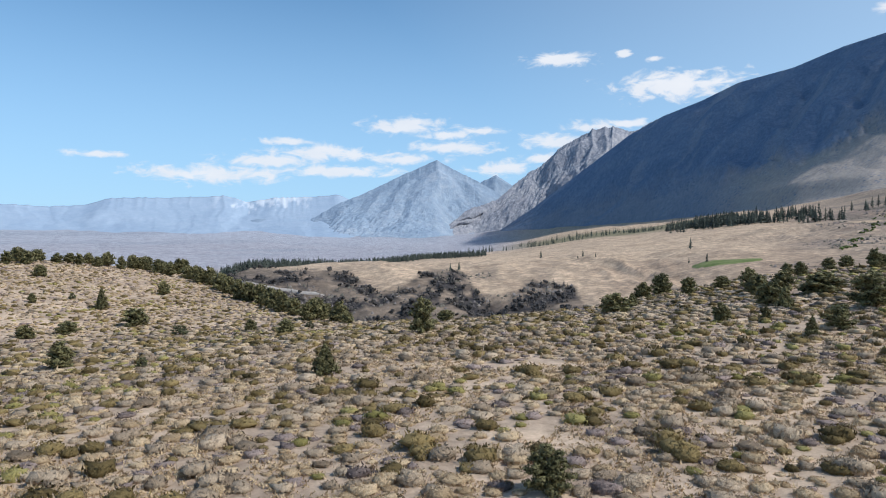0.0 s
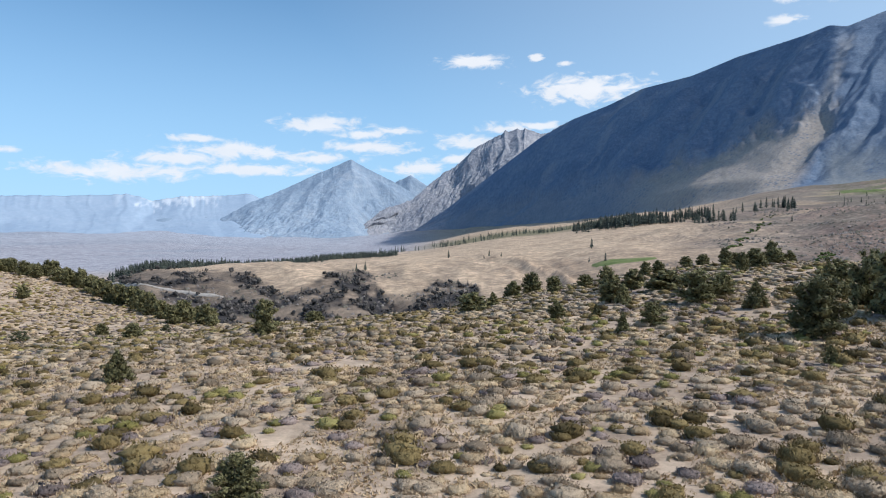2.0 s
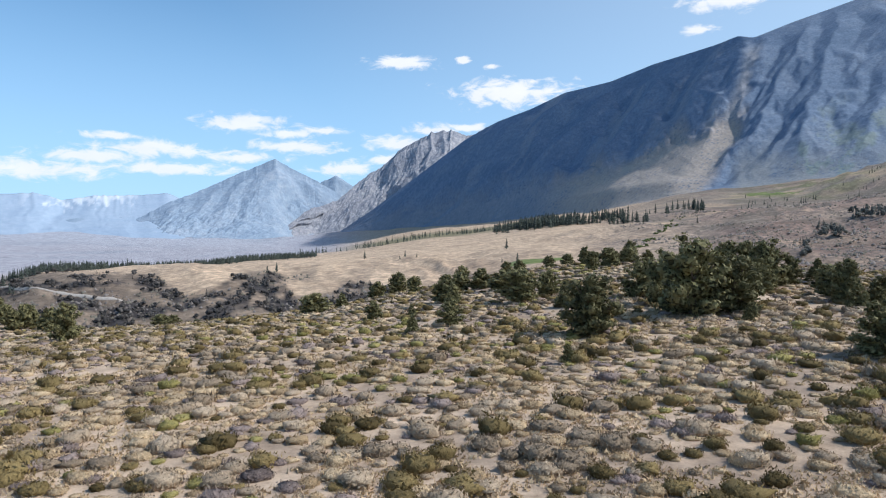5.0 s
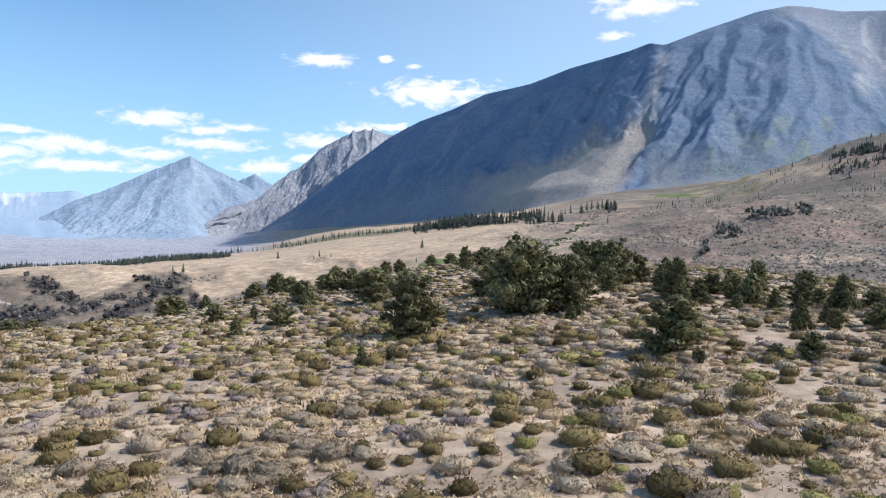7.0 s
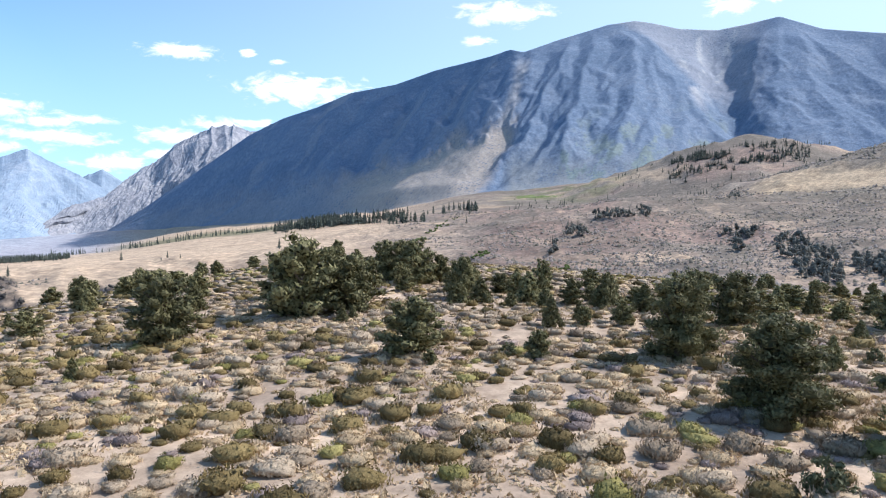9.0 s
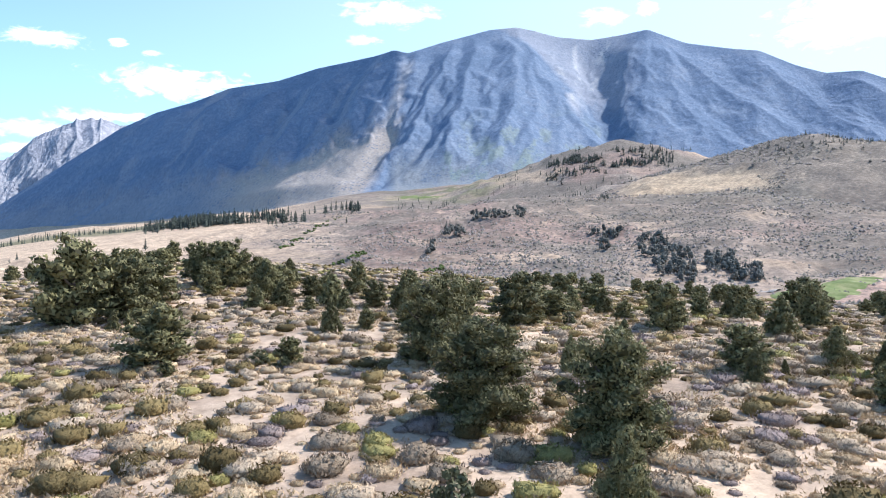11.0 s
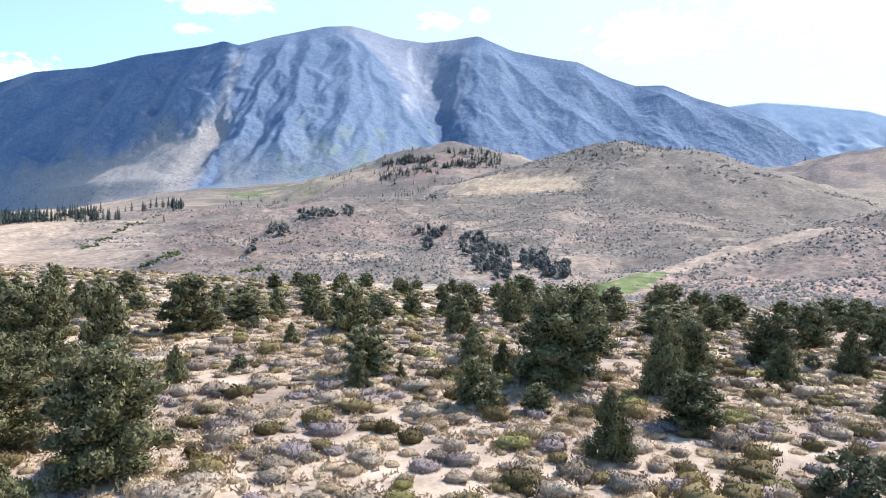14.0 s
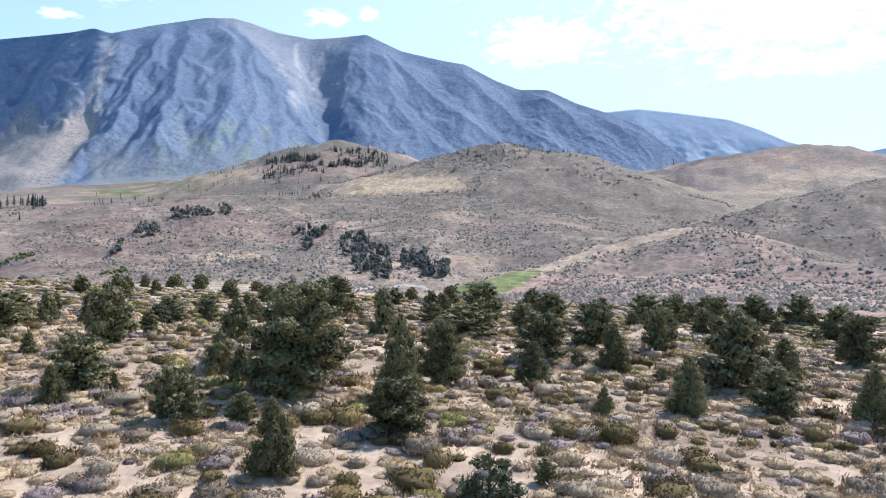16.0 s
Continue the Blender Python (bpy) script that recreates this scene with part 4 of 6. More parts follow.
def range_paint(az, t, z, cov, rdg, up, plain):
    # snow left on the highest tops
    n = fbm(az * 2.0, t * 6.0, 4, 0.6, seed=92)
    cov[..., :3] = (0.74, 0.77, 0.80)
    cov[..., 3] = smooth(0.12, 0.0, t + 0.3 * n) * smooth(-18.5, -16.5, az) * (1 - smooth(-12, -9, az)) * 0.6
    return z


far_range = mountain("distant_range", RANGE, 0.26, 480, 40, 26, 260, lambda a: a * 0, MAT_RANGE_HAZED, range_paint, sharp=1.6, jag=0.16, iso=1.0, seed=171, back=1)
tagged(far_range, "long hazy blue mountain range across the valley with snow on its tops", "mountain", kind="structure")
hills_far = mountain("valley_hills", ((-19, 0.35, 4560), (-16.5, 0.7, 4560), (-14.6, 1.2, 4560), (-13.2, 1.08, 4560), (-11.6, 1.3, 4560), (-9.8, 1.15, 4560), (-7.0, 0.5, 4560)), 0.3, 160, 40, 26, 200, lambda a: a * 0, MAT_RIDGE_HAZED, None, jag=0.1, seed=176)
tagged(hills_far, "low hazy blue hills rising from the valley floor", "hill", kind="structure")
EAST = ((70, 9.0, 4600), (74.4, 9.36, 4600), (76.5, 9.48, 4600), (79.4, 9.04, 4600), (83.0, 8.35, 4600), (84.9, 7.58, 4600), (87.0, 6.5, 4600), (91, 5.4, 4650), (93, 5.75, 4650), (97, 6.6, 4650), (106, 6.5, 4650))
far_ridge = mountain("far_ridge", EAST, 0.5, 300, 60, 90, 320, lambda a: a * 0 - 0.3, MAT_RIDGE_HAZED, None, seed=181)
tagged(far_ridge, "wooded ridge tinted blue for haze, far beyond the canyon mouth", "mountain", kind="structure")

# ---- unseen cloud added to shade the mountain ----
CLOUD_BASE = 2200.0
# rim drawn so that its shadow covers the wanted part of the slope
SHADE_CLOUD_RIM = ((3290, 2294), (3296, 1930), (3245, 1825), (3165, 1850), (3090, 1925), (3050, 2000), (2900, 2050), (2600, 2000), (2289, 1950), (2250, 2808), (2345, 3640), (2520, 3660), (2700, 3460), (3080, 2920), (3262, 2470))


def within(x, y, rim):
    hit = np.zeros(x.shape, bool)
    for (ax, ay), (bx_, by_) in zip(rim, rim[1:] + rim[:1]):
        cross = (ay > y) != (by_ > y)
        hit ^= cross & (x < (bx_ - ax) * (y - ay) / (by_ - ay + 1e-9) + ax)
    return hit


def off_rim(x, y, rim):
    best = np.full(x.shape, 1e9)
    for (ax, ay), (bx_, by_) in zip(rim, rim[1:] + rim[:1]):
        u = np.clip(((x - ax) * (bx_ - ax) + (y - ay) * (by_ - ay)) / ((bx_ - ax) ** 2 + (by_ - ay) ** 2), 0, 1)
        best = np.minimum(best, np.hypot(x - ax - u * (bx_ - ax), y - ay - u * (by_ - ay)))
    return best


def shade_cloud_body():
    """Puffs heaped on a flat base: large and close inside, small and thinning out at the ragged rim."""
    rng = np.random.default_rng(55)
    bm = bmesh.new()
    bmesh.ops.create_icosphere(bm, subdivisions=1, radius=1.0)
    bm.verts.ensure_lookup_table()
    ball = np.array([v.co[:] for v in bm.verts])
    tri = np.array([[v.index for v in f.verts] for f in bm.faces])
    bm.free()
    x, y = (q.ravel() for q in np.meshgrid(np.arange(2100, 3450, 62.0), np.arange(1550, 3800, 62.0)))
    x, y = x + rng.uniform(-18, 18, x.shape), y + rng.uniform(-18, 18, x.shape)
    d = off_rim(x, y, SHADE_CLOUD_RIM)
    m = within(x, y, SHADE_CLOUD_RIM) & (d > 42)
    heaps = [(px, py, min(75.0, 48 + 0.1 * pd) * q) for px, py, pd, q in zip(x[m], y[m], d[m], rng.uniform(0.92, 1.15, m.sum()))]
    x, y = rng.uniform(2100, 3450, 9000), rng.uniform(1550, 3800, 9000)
    d = off_rim(x, y, SHADE_CLOUD_RIM) * np.where(within(x, y, SHADE_CLOUD_RIM), 1, -1)
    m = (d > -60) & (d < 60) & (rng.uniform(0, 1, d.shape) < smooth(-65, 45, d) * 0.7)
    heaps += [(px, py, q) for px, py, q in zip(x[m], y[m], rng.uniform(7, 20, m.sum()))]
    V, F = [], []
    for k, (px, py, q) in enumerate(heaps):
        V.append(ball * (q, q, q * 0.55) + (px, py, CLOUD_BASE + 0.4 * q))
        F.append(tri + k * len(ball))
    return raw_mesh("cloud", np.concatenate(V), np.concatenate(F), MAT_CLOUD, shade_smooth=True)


cloud = new("cloud", shade_cloud_body())
tagged(cloud, "broad white cloud added overhead, out of view, to shade the mountain", "cloud", kind="structure")

# ---- brush ----
# the line along the mesa from which the brush is passed, with the bearing it faces
STRETCH = [(u, 0.012 * u * (18 - u) if u < 18 else -0.0168 * (u - 18) ** 2, radians(0.72 * u + 0.0148 * u * u)) for u in np.linspace(0, 45, 24)]


def seen_from(x, y):
    """How near that line comes to a place that it faces; far off elsewhere."""
    best = np.full(x.shape, 1e6)
    for ex, ey, yaw in STRETCH:
        dx, dy = x - ex, y - ey
        d = np.hypot(dx, dy)
        turn = np.abs((np.arctan2(dx, dy) - yaw + math.pi) % (2 * math.pi) - math.pi)
        best = np.where((turn < radians(41)) & (d < best), d, best)
    return best


def tuft_dome(rng, rings, sides, tufts, size, flat, upright, core=1.0):
    """A cushion plant one metre across: a lumpy mound, drawn in at its foot, set with short leaf tufts."""
    V, F, S = [], [], []
    lumps = [(rng.uniform(0, 2 * math.pi), rng.uniform(0.0, 1.1), rng.uniform(0.03, 0.2), rng.uniform(0.16, 0.45)) for _ in range(13)]

    def skin(a, e):
        """The mound's surface by bearing and height angle."""
        q = 0.32
        for la, le, lh, lw in lumps:
            d = math.hypot((a - la + math.pi) % (2 * math.pi) - math.pi, (e - le) * 1.3)
            q += lh * math.exp(-(d / lw) ** 2)
        q *= rng.uniform(0.86, 1.12)
        return Vector((q * math.cos(e) * math.cos(a), q * math.cos(e) * math.sin(a), flat * (0.22 + 1.3 * q * math.sin(e))))

    if rings:
        for j in range(rings):
            e = -0.55 + 1.75 * (j / rings) if rings > 2 else (-0.5, 0.25)[j]
            for i in range(sides):
                p = skin(2 * math.pi * (i + 0.5 * (j % 2)) / sides, e) * core
                if j == 0:
                    p = Vector((p.x * 0.66, p.y * 0.66, -0.05))
                V.append(tuple(p))
        V.append(tuple(skin(0.0, 1.57) * core))
        for j in range(rings - 1):
            for i in range(sides):
                c, d = j * sides + i, j * sides + (i + 1) % sides
                if j % 2:
                    F += [(c, d, d + sides), (c, d + sides, c + sides)]
                else:
                    F += [(c, d, c + sides), (d, d + sides, c + sides)]
        top = (rings - 1) * sides
        F += [(top + i, top + (i + 1) % sides, rings * sides) for i in range(sides)]
        S += [True] * len(F)
    for _ in range(tufts):
        # a spray of leaves that lies up the mound, its tip lifted
        a, e = rng.uniform(0, 2 * math.pi), math.asin(rng.uniform(-0.3, 1.0))
        c = skin(a, e) * rng.uniform(0.9, 1.04)
        c.z = max(c.z, 0.03)
        out = Vector((math.cos(a) * math.cos(e), math.sin(a) * math.cos(e), math.sin(e) + 0.1)).normalized()
        rise = Vector((rng.normal(0, 0.55), rng.normal(0, 0.55), 0.55 + upright))
        axis = (rise - out * rise.dot(out) * 0.8 + out * rng.uniform(0.05, 0.55)).normalized()
        side = (axis.cross(out) + Vector((rng.normal(0, 0.24), rng.normal(0, 0.24), rng.normal(0, 0.24)))).normalized()
        L, W = size * rng.uniform(0.6, 1.6), size * rng.uniform(0.22, 0.45)
        k = len(V)
        V += [tuple(c + side * W - axis * L * 0.5), tuple(c - side * W - axis * L * 0.5), tuple(c + axis * L * 0.6)]
        F.append((k, k + 1, k + 2))
        S.append(False)
    return np.array(V), np.array(F), np.array(S)


def hummock(rng):
    """A shrub so far off that only its lump shows."""
    n = 5
    V = [(0.5 * rng.uniform(0.8, 1.2) * math.cos(2 * math.pi * i / n), 0.5 * rng.uniform(0.8, 1.2) * math.sin(2 * math.pi * i / n), rng.uniform(-0.1, 0.08)) for i in range(n)]
    V.append((rng.uniform(-0.12, 0.12), rng.uniform(-0.12, 0.12), rng.uniform(0.5, 0.75)))
    F = [(i, (i + 1) % n, n) for i in range(n)]
    return np.array(V), np.array(F), np.ones(n, bool)


def spread(name, places, sizes, heights, templates, mat, rng):
    """Plants of one kind, each a turned and sized copy of one of the templates, as one mesh of stuff."""
    VV, FF, TT, SS = [], [], [], []
    base = 0
    pick = rng.integers(len(templates), size=len(places))
    turn = rng.uniform(0, 2 * math.pi, len(places))
    tone = np.clip(rng.normal(0.36, 0.30, len(places)), 0, 0.85)
    for k, (tv, tf, ts) in enumerate(templates):
        m = pick == k
        if not m.any():
            continue
        c, s = np.cos(turn[m])[:, None], np.sin(turn[m])[:, None]
        x = (tv[None, :, 0] * c - tv[None, :, 1] * s) * sizes[m][:, None] + places[m, 0][:, None]
        y = (tv[None, :, 0] * s + tv[None, :, 1] * c) * sizes[m][:, None] + places[m, 1][:, None]
        z = tv[None, :, 2] * heights[m][:, None] + places[m, 2][:, None] - 0.03
        VV.append(np.stack([x, y, z], -1).reshape(-1, 3))
        FF.append((tf[None] + (np.arange(m.sum()) * len(tv))[:, None, None] + base).reshape(-1, 3))
        TT.append(np.repeat(tone[m], len(tv)))
        SS.append(np.tile(ts, m.sum()))
        base += m.sum() * len(tv)
    return VV, FF, TT, SS


def brush_layer(name, label, category, mat, batches):
    VV, FF, TT, SS, base = [], [], [], [], 0
    for V, F, T, S in batches:
        n = 0
        for v, f, t, sh in zip(V, F, T, S):
            VV.append(v)
            FF.append(f + base)
            TT.append(t)
            SS.append(sh)
            n += len(v)
        base += n
    if not VV:
        return
    ob = new(name, raw_mesh(name, np.concatenate(VV), np.concatenate(FF), mat, tone=np.concatenate(TT), shade_smooth=np.concatenate(SS)))
    tagged(ob, label, category, kind="stuff")


rng = np.random.default_rng(12)
CELL = 0.75
gx, gy = np.meshgrid(np.arange(-135, 150, CELL), np.arange(-60, 195, CELL))
gx, gy = gx.ravel(), gy.ravel()
gx = gx + rng.uniform(-0.46, 0.46, gx.shape) * CELL
gy = gy + rng.uniform(-0.46, 0.46, gy.shape) * CELL
near_by = seen_from(gx, gy)
bearing = np.degrees(np.arctan2(gx, gy))
keep = (near_by > 9) & (near_by < 215) & (np.hypot(gx, gy) < np.interp(bearing, EDGE_AZ, EDGE_R) + 22)
open_ground = fbm(gx / 7.0, gy / 7.0, 3, seed=200) + 0.5 * fbm(gx / 2.2, gy / 2.2, 2, seed=201)
keep &= rng.uniform(0, 1, gx.shape) < np.clip(0.92 - 0.6 * smooth(0.2, 0.65, open_ground), 0.1, 1)
keep &= (near_by < 62) | (rng.uniform(0, 1, gx.shape) < np.where(near_by < 100, 0.9, 0.75))
# plain brush under and behind the walk, where nothing looks closely
under = ((near_by <= 9) | (near_by > 1e5)) & (gx > -35) & (gx < 75) & (gy > -50) & (gy < 35) & (rng.uniform(0, 1, gx.shape) < 0.45)
near_by = np.where(under, 150.0, near_by)
keep |= under
bx, by, bd = gx[keep], gy[keep], near_by[keep]
bz = ground_z(bx, by)
mood = fbm(bx / 11.0, by / 11.0, 3, seed=210)
dice = rng.uniform(0, 1, bx.shape) + 0.22 * mood
kind = np.select([dice < 0.29, dice < 0.46, dice < 0.57, dice < 0.975], [0, 1, 2, 3], 4)
BRUSH = (
    ("sagebrush", "grey-green sagebrush mounds scattered over the sandy mesa", "shrub", MAT_SAGE, 0.42, 0.35, (0.5, 1.65)),
    ("bitterbrush", "olive-brown bitterbrush in low rounded clumps on the sand", "shrub", MAT_OLIVE, 0.50, 0.4, (0.55, 1.65)),
    ("dead_brush", "low bare purple-grey twiggy brush between the sagebrush", "shrub", MAT_PURPLE, 0.34, 0.5, (0.45, 1.4)),
    ("dry_bunchgrass", "straw-coloured dry bunchgrass tufts on the sandy ground", "grass", MAT_STRAW, 0.36, 0.6, (0.42, 1.3)),
    ("rabbitbrush", "yellow-green rabbitbrush clumps among the sage", "shrub", MAT_YELLOW, 0.45, 0.45, (0.6, 1.4)),
)
LOD = ((0, 22, 4, 9, 300, 0.06), (22, 38, 4, 8, 110, 0.085), (38, 62, 3, 6, 28, 0.13), (62, 100, 2, 5, 5, 0.2), (100, 1e9, 2, 4, 1, 0.25))
for k, (name, label, cat, mat, flat, upright, (small, large)) in enumerate(BRUSH):
    batches = []
    for lo, hi, rings, sides, tufts, size in LOD:
        m = (kind == k) & (bd >= lo) & (bd < hi)
        if not m.any():
            continue
        shapes = [tuft_dome(rng, rings, sides, tufts, size, flat, upright, 0.87 if lo < 62 else 0.93) for _ in range(9)]
        width = rng.uniform(0, 1, m.sum()) ** 1.6 * (large - small) + small
        tall = width * rng.uniform(0.75, 1.2, m.sum())
        if lo > 50:
            width *= 1.2
        batches.append(spread(name, np.stack([bx[m], by[m], bz[m]], 1), width * 1.12, tall, shapes, mat, rng))
    brush_layer(name, label, cat, mat, batches)

# wisps of dry grass and litter on the open sand
sx, sy = rng.uniform(-60, 110, 250000), rng.uniform(-45, 75, 250000)
sd = seen_from(sx, sy)
m = (sd > 9) & (sd < 48) & (fbm(sx / 3.0, sy / 3.0, 3, seed=222) > -0.08)
sx, sy = sx[m], sy[m]
wide = rng.uniform(0.2, 0.6, sx.shape)
shapes = [tuft_dome(rng, 0, 0, 6, 0.34, 0.4, 0.7) for _ in range(5)]
brush_layer("grass_wisps", "small wisps of dry grass and litter on the sand", "grass", MAT_STRAW,
            [spread("grass_wisps", np.stack([sx, sy, ground_z(sx, sy)], 1), wide, wide * 0.8, shapes, MAT_STRAW, rng)])

# brush on the hills across the valley, too far to tell its leaves
hr = 250 + 1000 * rng.uniform(0, 1, 125000) ** 1.05
ha = -22 + 123 * rng.uniform(0, 1, hr.shape) ** 0.7
hx, hy = hr * np.sin(np.radians(ha)), hr * np.cos(np.radians(ha))
stand = fbm(hx / 70.0, hy / 70.0, 4, seed=230) + 0.5 * fbm(hx / 14.0, hy / 14.0, 2, seed=231)
stand = stand + 0.42 * smooth(30, 42, ha) - 0.42 * (1 - smooth(16, 36, ha)) * smooth(420, 480, hr)
hz = ground_z(hx, hy)
stand = stand - 0.4 * smooth(700, 900, hr) - 0.2 * smooth(62, 68, ha)
stand = stand - 1.0 * (ground_cover(hx, hy, hz)[:, 0] > 0.41)
m = stand + rng.normal(0, 0.12, hr.shape) > 0.16
hx, hy, hz = hx[m], hy[m], hz[m]
wide = (0.9 + 1.7 * rng.uniform(0, 1, hx.shape) ** 2) * (1 + smooth(650, 1200, np.hypot(hx, hy)))
half = rng.uniform(0, 1, hx.shape) < 0.5
for pick, name, label, mat in ((half, "hillside_brush", "grey-purple brush dotted over the dry hillsides", MAT_HILL_BRUSH), (~half, "hillside_scrub", "dark olive scrub dotted over the dry hillsides", MAT_HILL_SCRUB)):
    shapes = [hummock(rng) for _ in range(6)]
    brush_layer(name, label, "shrub", mat, [spread(name, np.stack([hx, hy, hz], 1)[pick], wide[pick], wide[pick], shapes, mat, rng)])

# ---- trees ----
# x, y, height, width of each tree
PINYON_A = (
    (-90.3, 146.2, 2.5, 2.7), (-91.2, 151.2, 3.1, 3.4), (-51.2, 86.4, 1.7, 2.2), (-87.5, 148.5, 2.8, 3.6), (-65.8, 113.0, 1.5, 1.4), (-90.6, 157.6, 2.8, 3.5),
    (-77.1, 134.9, 2.2, 2.6), (-85.2, 155.6, 2.1, 2.6), (-31.6, 57.9, 2.1, 2.2), (-48.3, 90.6, 1.6, 3.3), (-84.4, 159.3, 2.2, 2.9), (-80.8, 156.8, 2.4, 2.5),
    (-82.1, 163.4, 2.6, 2.6), (-77.5, 158.3, 2.3, 2.5), (-77.2, 162.4, 3.2, 3.2), (-73.3, 160.8, 2.8, 2.3), (-72.9, 166.1, 3.2, 2.6), (-43.5, 99.6, 2.5, 4.1),
    (-70.3, 168.3, 3.2, 2.9), (-67.0, 166.1, 3.3, 3.2), (-54.2, 136.8, 2.7, 2.4), (-64.1, 165.6, 2.8, 3.1), (-64.3, 172.5, 3.8, 3.2), (-59.8, 166.3, 3.1, 3.4),
)
PINYON_B = (
    (-56.3, 162.8, 3.7, 3.3), (-54.5, 165.3, 4.0, 3.6), (-49.1, 156.4, 3.9, 3.7), (-46.2, 152.3, 3.8, 3.3), (-41.7, 145.0, 4.2, 3.4), (-39.4, 143.0, 3.8, 3.3),
    (-25.0, 91.8, 1.6, 1.6), (-36.4, 141.0, 4.1, 3.5), (-32.1, 131.6, 3.9, 3.2), (-28.4, 124.9, 3.3, 2.9), (-18.0, 80.5, 1.7, 2.1), (-25.0, 118.1, 2.9, 2.7),
    (-20.9, 109.0, 2.7, 2.5), (-18.9, 110.3, 2.3, 2.5), (-7.0, 41.7, 1.8, 1.5), (-16.2, 106.8, 2.2, 2.2), (-13.5, 99.9, 1.6, 1.8), (-1.9, 64.5, 3.1, 2.6),
    (0.3, 108.3, 2.1, 2.4), (0.4, 95.4, 1.6, 2.5), (3.1, 20.5, 1.4, 1.5), (18.9, 77.8, 2.2, 3.4), (22.3, 83.3, 1.8, 1.7), (28.7, 101.7, 2.3, 2.6),
)
PINYON_C = (
    (32.1, 103.8, 3.0, 2.9), (33.0, 94.8, 2.2, 2.2), (37.3, 94.5, 1.7, 2.3), (23.0, 58.0, 1.5, 1.5), (37.7, 87.0, 2.7, 2.1), (35.6, 79.8, 2.2, 2.7),
    (30.9, 66.5, 2.2, 2.7), (37.7, 78.8, 2.4, 2.6), (31.0, 64.0, 1.9, 1.4), (45.7, 94.0, 2.0, 1.9), (48.0, 94.6, 1.9, 1.8), (38.7, 72.5, 2.2, 4.4),
    (53.7, 98.1, 1.7, 2.0), (26.9, 47.8, 1.7, 2.0), (57.6, 100.9, 1.8, 2.1), (35.7, 58.7, 2.9, 3.7), (57.3, 93.8, 2.5, 2.0), (60.3, 97.2, 1.7, 2.3),
    (39.2, 61.2, 2.3, 2.1), (52.9, 81.7, 2.4, 1.8), (61.8, 94.3, 1.9, 2.6), (57.4, 85.9, 2.4, 3.0), (64.8, 94.9, 2.9, 2.3), (61.5, 88.9, 2.2, 3.1),
)
PINYON_D = (
    (37.4, 52.5, 2.1, 1.7), (68.4, 95.8, 1.8, 1.8), (44.1, 52.5, 3.2, 3.6), (33.4, 39.1, 3.5, 3.7), (42.9, 47.1, 3.9, 2.9), (48.2, 52.8, 3.7, 2.7),
    (54.8, 56.9, 3.7, 3.2), (42.2, 42.4, 5.0, 4.8), (56.0, 56.2, 3.7, 3.2), (58.3, 56.4, 2.7, 2.6), (47.3, 45.5, 3.4, 4.1), (56.3, 53.9, 3.8, 3.6),
    (53.1, 49.9, 2.3, 2.1), (44.9, 42.2, 3.8, 4.1), (58.8, 53.9, 2.5, 2.0), (61.9, 54.3, 2.2, 1.9), (58.3, 48.9, 2.1, 2.6), (55.8, 45.5, 2.2, 2.8),
    (54.0, 42.4, 3.1, 2.2), (51.9, 39.1, 1.7, 1.5), (58.4, 43.8, 1.6, 1.7), (54.3, 40.2, 1.8, 1.6), (59.9, 43.7, 1.8, 1.3), (58.3, 41.4, 1.8, 1.8),
)
PINYON_E = (
    (62.1, 43.3, 2.5, 1.9), (57.1, 38.4, 2.1, 1.9), (67.7, 44.0, 1.7, 1.8), (42.1, 26.9, 2.6, 3.1), (58.7, 35.7, 1.8, 1.8), (60.9, 34.6, 2.2, 2.0),
    (59.0, 32.8, 2.2, 1.7), (67.0, 35.2, 1.7, 1.5), (59.0, 29.4, 1.8, 1.7), (55.4, 27.5, 1.4, 1.4), (68.2, 33.1, 1.7, 1.5), (68.5, 30.5, 1.7, 2.3),
    (56.0, 24.0, 3.0, 2.2), (73.6, 29.8, 1.6, 2.4), (65.9, 26.7, 1.7, 3.1), (60.4, 24.2, 2.9, 3.0), (68.6, 27.4, 1.8, 1.3), (61.8, 24.5, 1.7, 1.7),
    (51.0, 19.5, 3.5, 3.5), (70.4, 26.2, 1.7, 1.2), (75.2, 25.1, 1.5, 1.9), (76.3, 22.8, 1.7, 1.7), (66.8, 19.1, 2.7, 2.3), (78.2, 20.7, 1.6, 1.5),
)
PINYON_F = (
    (47.0, 12.1, 3.0, 3.4), (86.1, 20.5, 3.0, 3.8), (79.2, 16.7, 2.8, 2.0), (70.7, 14.7, 2.2, 1.8), (59.4, 10.6, 1.9, 2.2), (48.2, 8.3, 3.1, 3.0),
    (89.9, 14.3, 1.5, 2.1), (64.6, 9.4, 1.7, 1.5), (92.8, 11.6, 3.1, 3.7), (83.1, 7.9, 1.9, 3.9), (101.4, 9.4, 2.4, 2.9), (58.9, 5.1, 1.7, 1.7),
    (91.8, 7.6, 1.8, 2.4), (63.9, 4.7, 3.8, 4.0), (108.6, 2.8, 2.5, 3.4), (68.7, 1.6, 2.5, 2.0), (76.6, 0.4, 2.5, 2.7), (84.9, 0.4, 2.8, 2.9),
    (108.2, 0.5, 2.4, 2.9), (114.1, -1.4, 2.4, 2.5), (61.6, -0.9, 1.7, 2.0), (71.0, -1.4, 1.8, 1.5), (107.1, -3.3, 2.7, 2.7), (77.0, -3.0, 2.2, 1.6),
)
